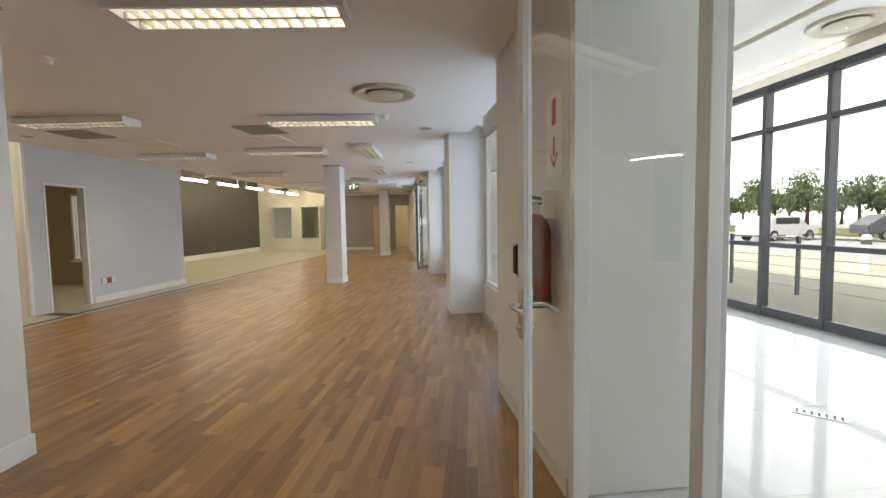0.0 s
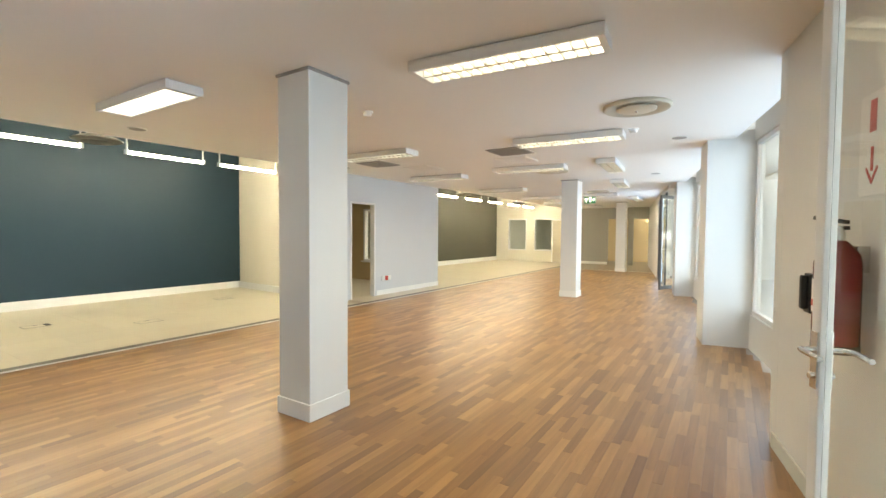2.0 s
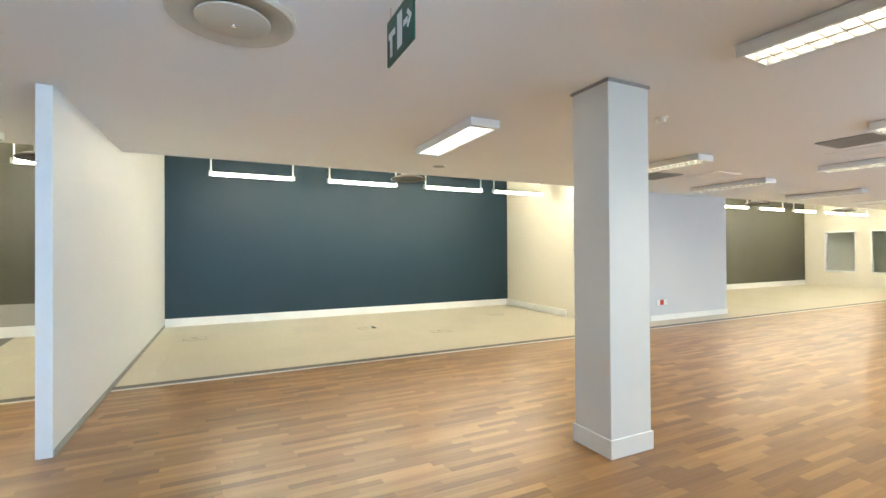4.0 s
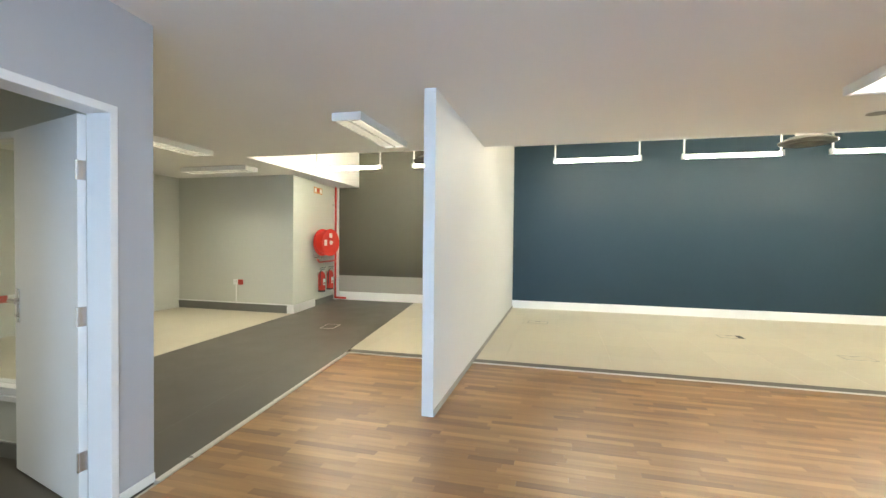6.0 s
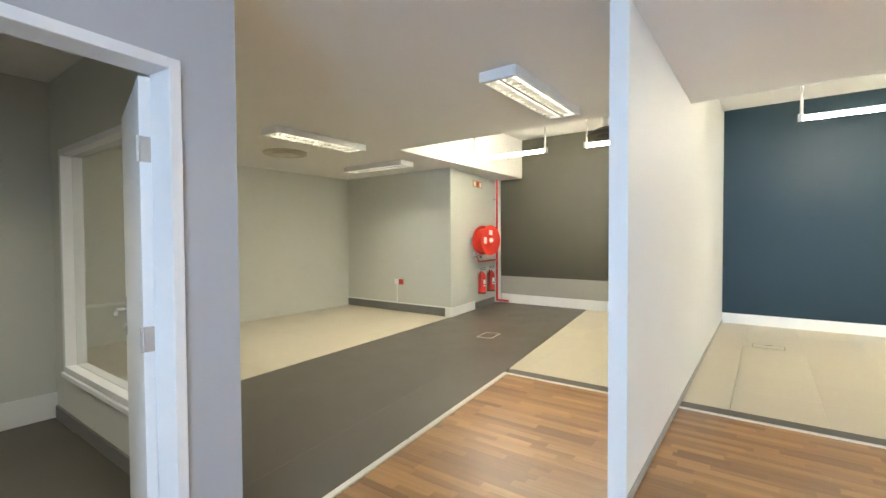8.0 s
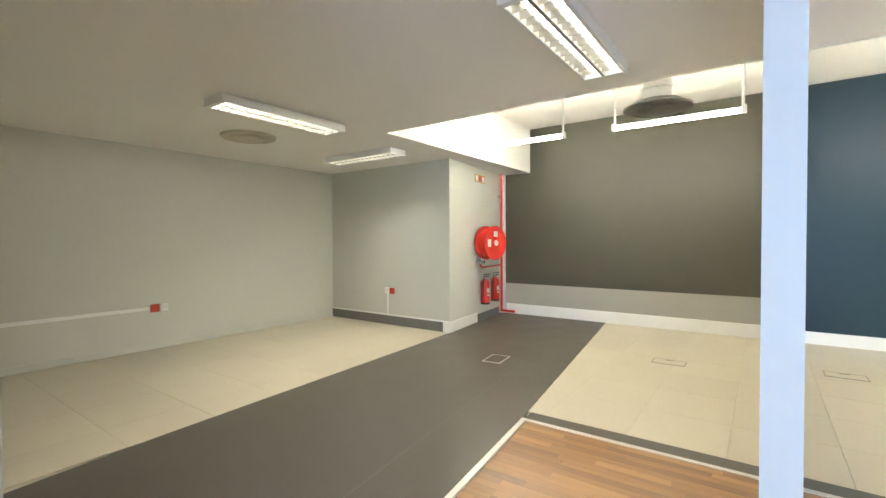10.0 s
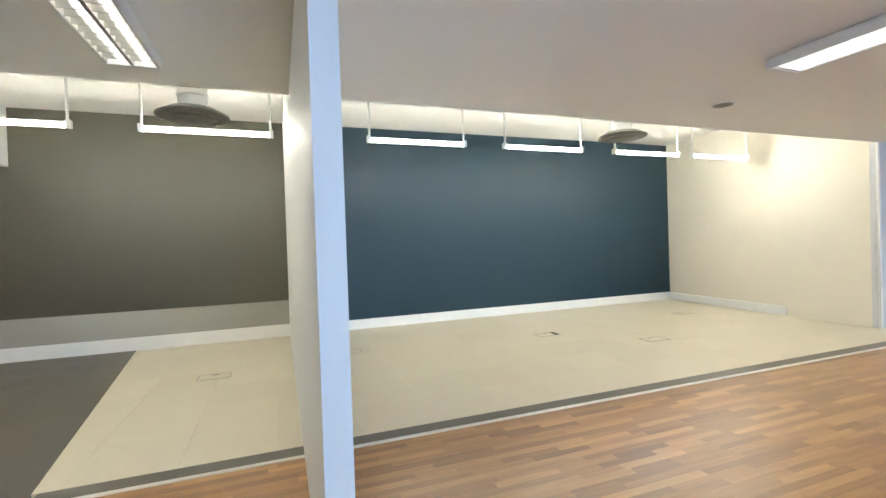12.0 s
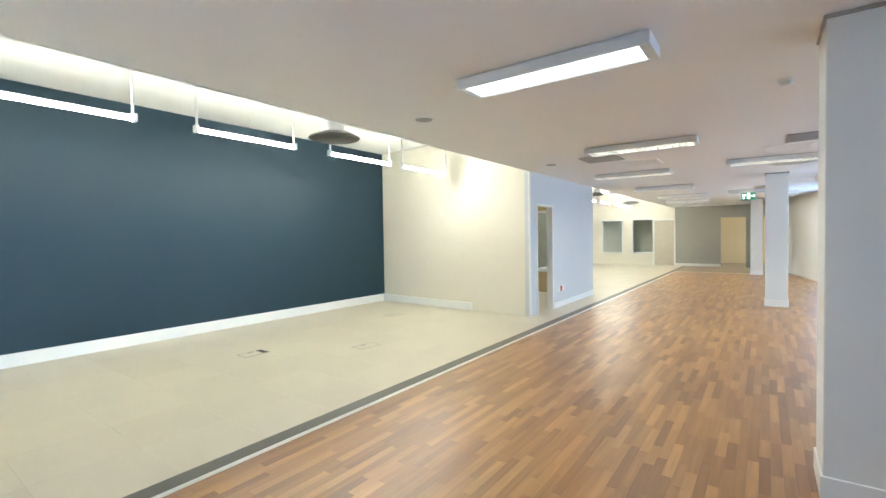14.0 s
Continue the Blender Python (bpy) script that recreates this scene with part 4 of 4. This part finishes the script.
PAVE = mat("pale_paving", (0.42, 0.43, 0.45), 0.7, vary=0.12, scale=0.3, bump=0.1, fine=8)
GRASS = mat("dry_grass", (0.16, 0.17, 0.07), 0.9, vary=0.3, scale=0.5, bump=0.3, fine=12)
BARK = mat("bark", (0.11, 0.085, 0.06), 0.9, vary=0.2, scale=6, bump=0.4, fine=25)
LEAF = mat("leaves", (0.10, 0.15, 0.07), 0.6, vary=0.25, scale=0.7, bump=0, island=0.35)
structure("ground", prism(bmesh.new(), [(x, y) for x, y in ((fx(-5.2, 4.33), -400), (900, -400), (900, 700), (fx(30, 4.33), 700), (fx(30, 4.33), 30))], -0.4, -0.1), PAVE, "pale paved yard outside the lobby", "ground")
structure("ground_verge", prism(bmesh.new(), [(26, -60), (34, -60), (34, 120), (22, 120)], -0.1, 0.05), GRASS, "strip of dry grass beyond the yard", "ground")
rail = thing("railing", "grey steel railing with thin horizontal rails outside the glass", "railing")
for i in range(14):
    y = -4.0 + 1.5 * i
    part("post", B(6.1, y - 0.025, -0.1, 6.15, y + 0.025, 1.0, m=FAC), FRAME_GREY, rail)
for k in range(6):
    part("rail", cyl(bmesh.new(), FAC @ Vector((6.125, -4.2, 0.12 + 0.17 * k)), FAC @ Vector((6.125, 16.0, 0.12 + 0.17 * k)), 0.009 if k < 5 else 0.02, seg=8), CHROME, rail)
for x, y in ((9.0, 8.6), (9.5, 11.5), (8.6, 6.2)):
    b = thing("bollard", "short white bollard in the paved yard", "bollard", "bollards in the yard")
    part("post", lathe(bmesh.new(), [(0.1, -0.1), (0.1, 0.8), (0.085, 0.85), (0.02, 0.87)], 20, pose(x, y, 0)), SKIRT, b, "", True)
    part("band", lathe(bmesh.new(), [(0.103, 0.62), (0.105, 0.63), (0.105, 0.72), (0.103, 0.73)], 20, pose(x, y, 0)), FRAME_GREY, b)


def tree(seed, h):
    r = random.Random(seed)
    o = thing("tree", "leafy green tree beyond the yard", "tree", "trees beyond the yard")
    bm = bmesh.new()
    cyl(bm, (0, 0, -0.1), (0.1, 0.05, h * 0.45), 0.22, 0.13, 10)
    tips = []
    for i in range(9):
        a, e = r.random() * 6.28, 0.5 + r.random() * 0.8
        p = Vector((0.1, 0.05, h * (0.25 + 0.2 * r.random())))
        q = p + Vector((math.cos(a) * math.cos(e), math.sin(a) * math.cos(e), math.sin(e))) * h * (0.3 + 0.25 * r.random())
        cyl(bm, p, q, 0.08, 0.02, 7)
        tips += [q, (p + q * 2) / 3]
    part("trunk", bm, BARK, o)
    vs, fs = [], []
    for _ in range(1500):
        c = r.choice(tips) + Vector((r.gauss(0, h * 0.09), r.gauss(0, h * 0.09), r.gauss(0, h * 0.07)))
        s = 0.10 + 0.14 * r.random()
        rot = Euler((r.random() * 6, r.random() * 6, r.random() * 6)).to_matrix()
        n = len(vs)
        vs += [tuple(c + rot @ Vector(v) * s) for v in ((-1, 0, 0), (0, -0.5, 0.1), (1, 0, 0), (0, 0.5, 0.1))]
        fs.append((n, n + 1, n + 2, n + 3))
    me = bpy.data.meshes.new("crown")
    me.from_pydata(vs, [], fs)
    me.materials.append(LEAF)
    ob = new("crown", me)
    ob.parent = o
    return o


kinds = [tree(3, 5.6), tree(5, 4.2), tree(9, 5.0)]
rt = random.Random(4)
spots = []
for i in range(64):
    a = radians(8 + 1.3 * i)
    d = (40 if i % 3 == 0 else 62) + rt.random() * 24
    spots.append((d * math.sin(a), d * math.cos(a)))
for i, (x, y) in enumerate(spots):
    m = pose(x, y, 0, 0, 0, rt.random() * 360)
    if i < 3:
        kinds[i].matrix_world = m
    else:
        copy_thing(kinds[i % 3], m)


def car(m, paint, label):
    o = thing("car", label, "car", "parked cars")
    bm = prism(bmesh.new(), [(-2.1, 0.35), (2.1, 0.35), (2.15, 0.7), (1.2, 0.9), (0.6, 1.4), (-1.3, 1.42), (-1.95, 0.95), (-2.15, 0.8)], -0.85, 0.85)
    bmesh.ops.transform(bm, matrix=pose(0, 0, 0, 90, 0, 0), verts=bm.verts[:])
    bmesh.ops.bevel(bm, geom=bm.edges[:], offset=0.06, segments=2, affect="EDGES")
    part("body", bm, paint, o, "", True)
    for s in (-1, 1):
        part("side_window", B(-1.2, s * 0.845, 0.95, 0.55, s * 0.856, 1.3), BLACK, o, "dark glass")
        for x in (-1.3, 1.35):
            w = part("wheel", cyl(bmesh.new(), (x, s * 0.68, 0.31), (x, s * 0.87, 0.31), 0.31, seg=24), BLACK, o, "black tyre", True)
            part("rim", cyl(bmesh.new(), (x, s * 0.865, 0.31), (x, s * 0.88, 0.31), 0.19, seg=20), CHROME, w)
    o.matrix_world = m


car(pose(17.5, 27, -0.1, 0, 0, 20), SKIRT, "white parked car at the far edge of the yard")
car(pose(23.5, 26, -0.1, 0, 0, -10), FRAME_GREY, "dark grey parked car at the far edge of the yard")
car(pose(27, 21, -0.1, 0, 0, 15), mat("yellow_paint", (0.7, 0.5, 0.06), 0.3), "yellow parked car at the far edge of the yard")

# ---- wood floor strips ----
WX0, WX1 = -5.975, 1.0
PW, PL = 0.060, 0.50
rng = random.Random(7)
rest, near = [], []


def wood_edge(x):
    """y where the wood ends towards the vinyl strip."""
    return -2.56 + (x + 3.0) * 0.1033 if x < -3.0 else -2.56 + (x + 3.0) * 0.091


for i in range(int((2.2 - WX0) / PW)):
    x0 = WX0 + i * PW
    y = -2.9 - rng.random() * PL
    while y < 17.9:
        ln = PL * rng.choice((0.6, 0.85, 1.0, 1.0, 1.2))
        lo = max(y, wood_edge(x0 + PW) + 0.045)
        hi = min(y + ln, 17.88)
        # strips stop at the slanted lobby side
        if hi - lo > 0.02 and x0 + PW < fx(hi, 0.52) and not (x0 > fx(lo, 0.0) + 0.02 and 2.25 > lo > -6):
            (near if -3.6 < x0 < -2.0 and -1.9 < lo < 1.7 else rest).append((x0, lo, x0 + PW, hi))
        y += ln


def strip_mesh(rows):
    vs, fs = [], []
    for x0, y0, x1, y1 in rows:
        g, n, z = 0.0003, len(vs), 0.0
        vs += [(x0, y0, z - 0.004), (x1, y0, z - 0.004), (x1, y1, z - 0.004), (x0, y1, z - 0.004), (x0 + g, y0 + g, z), (x1 - g, y0 + g, z), (x1 - g, y1 - g, z), (x0 + g, y1 - g, z)]
        fs += [(n + 4, n + 5, n + 6, n + 7), (n, n + 1, n + 5, n + 4), (n + 1, n + 2, n + 6, n + 5), (n + 2, n + 3, n + 7, n + 6), (n + 3, n, n + 4, n + 7)]
    me = bpy.data.meshes.new("strip")
    me.from_pydata(vs, [], fs)
    return me


wf = tagged(new("floor_wood"), "oiled hardwood strip floor with mixed honey and brown tones", "floor", "", "structure")
me = strip_mesh(rest + near[300:])
me.materials.append(WOOD_REST)
ob = new("strips_rest", me)
ob.parent = wf
tagged(ob, kind="stuff")
shared = {}
for x0, y0, x1, y1 in near[:300]:
    key = round(y1 - y0, 3)
    if key not in shared:
        shared[key] = strip_mesh([(0, 0, PW, y1 - y0)])
        shared[key].materials.append(WOOD_PART)
    ob = new("strip", shared[key])
    ob.parent, ob.location = wf, (x0, y0, 0)

# ---- tiled floors ----


def tiled(name, label, x0, y0, x1, y1, s, ox, oy, material, z=0.0, m=None, clip=None, count=300):
    fl = tagged(new(name), label, "floor", "", "structure")
    cache, rest_rows, n = {}, [], 0
    i0, j0 = math.floor((x0 - ox) / s), math.floor((y0 - oy) / s)
    for i in range(i0, math.ceil((x1 - ox) / s)):
        for j in range(j0, math.ceil((y1 - oy) / s)):
            a, b = max(x0, ox + i * s), max(y0, oy + j * s)
            c, d = min(x1, ox + (i + 1) * s), min(y1, oy + (j + 1) * s)
            if clip:
                b = max(b, clip((a + c) / 2)) if clip((a + c) / 2) < d else d
            if c - a < 0.02 or d - b < 0.02:
                continue
            key = (round(c - a, 3), round(d - b, 3))
            if key not in cache:
                g, k = 0.0004, 0.0006
                w, h = c - a, d - b
                me = bpy.data.meshes.new("tile")
                me.from_pydata([(g, g, -0.012), (w - g, g, -0.012), (w - g, h - g, -0.012), (g, h - g, -0.012), (g + k, g + k, 0), (w - g - k, g + k, 0), (w - g - k, h - g - k, 0), (g + k, h - g - k, 0)], [],
                               [(4, 5, 6, 7), (0, 1, 5, 4), (1, 2, 6, 5), (2, 3, 7, 6), (3, 0, 4, 7)])
                me.materials.append(material)
                cache[key] = me
            ob = new("tile", cache[key])
            ob.parent = fl
            ob.matrix_local = pose(a, b, z)
            n += 1
    if m:
        fl.matrix_world = m
    return fl


tiled("floor_tiles_bays", "large cream floor tiles with thin joints", XW, -3.5, -6.165, 6.66, 0.61, -6.165, -0.92, TILE)
tiled("floor_tiles_far", "large cream floor tiles of the far bay", XW, 6.5, -6.165, YF, 0.61, -6.165, 6.5, TILE)
tiled("floor_tiles_side", "cream floor tiles beside the dark vinyl strip", -8.31, -7.77, -3.02, -4.86, 0.61, -8.31, -7.77, TILE, z=-0.004)
tiled("floor_tiles_lobby", "glossy white lobby floor tiles reflecting the windows", 0.0, -6.0, 4.20, 13.5, 0.9, 0.0, -6.0, TILE_LOBBY, z=-0.006, m=FAC)
structure("floor_far_vinyl", B(-6.1, 17.96, -0.019, 1.0, 24.3, 0.0), VINYL_BEIGE, "beige vinyl floor at the far end", "floor")
structure("floor_trim_far", B(-6.0, 17.885, -0.019, 0.0, 17.96, 0.003), SKIRT, "white floor strip where the wood ends", "trim")
structure("floor_border", B(-6.165, -2.86, -0.019, -6.02, YF, 0.0), VINYL, "dark grey border strip along the tiles", "floor")
structure("floor_trim", B(-6.018, -2.83, -0.019, -5.978, 17.9, 0.004), TRIM_METAL, "pale metal trim between border and wood", "trim")
bm = bmesh.new()
prism(bm, [(-6.02, -2.875), (-3.0, -2.56), (-3.0, -2.52), (-6.02, -2.835)], -0.019, 0.004)
structure("floor_trim_vinyl", bm, TRIM_METAL, "pale metal trim between wood and vinyl", "trim")

# ---- bright hazy sky behind the trees ----
bm = bmesh.new()
lo, hi = [], []
for i in range(33):
    a = radians(-20 + 5.0 * i)
    lo.append(bm.verts.new((160 * math.sin(a), 160 * math.cos(a), -6)))
    hi.append(bm.verts.new((160 * math.sin(a), 160 * math.cos(a), 110)))
for i in range(32):
    bm.faces.new((lo[i], lo[i + 1], hi[i + 1], hi[i]))
HAZE = glow("bright_haze", (0.84, 0.92, 1.0), 1.35)
structure("backdrop", bm, HAZE, "bright hazy white sky beyond the trees", "sky")
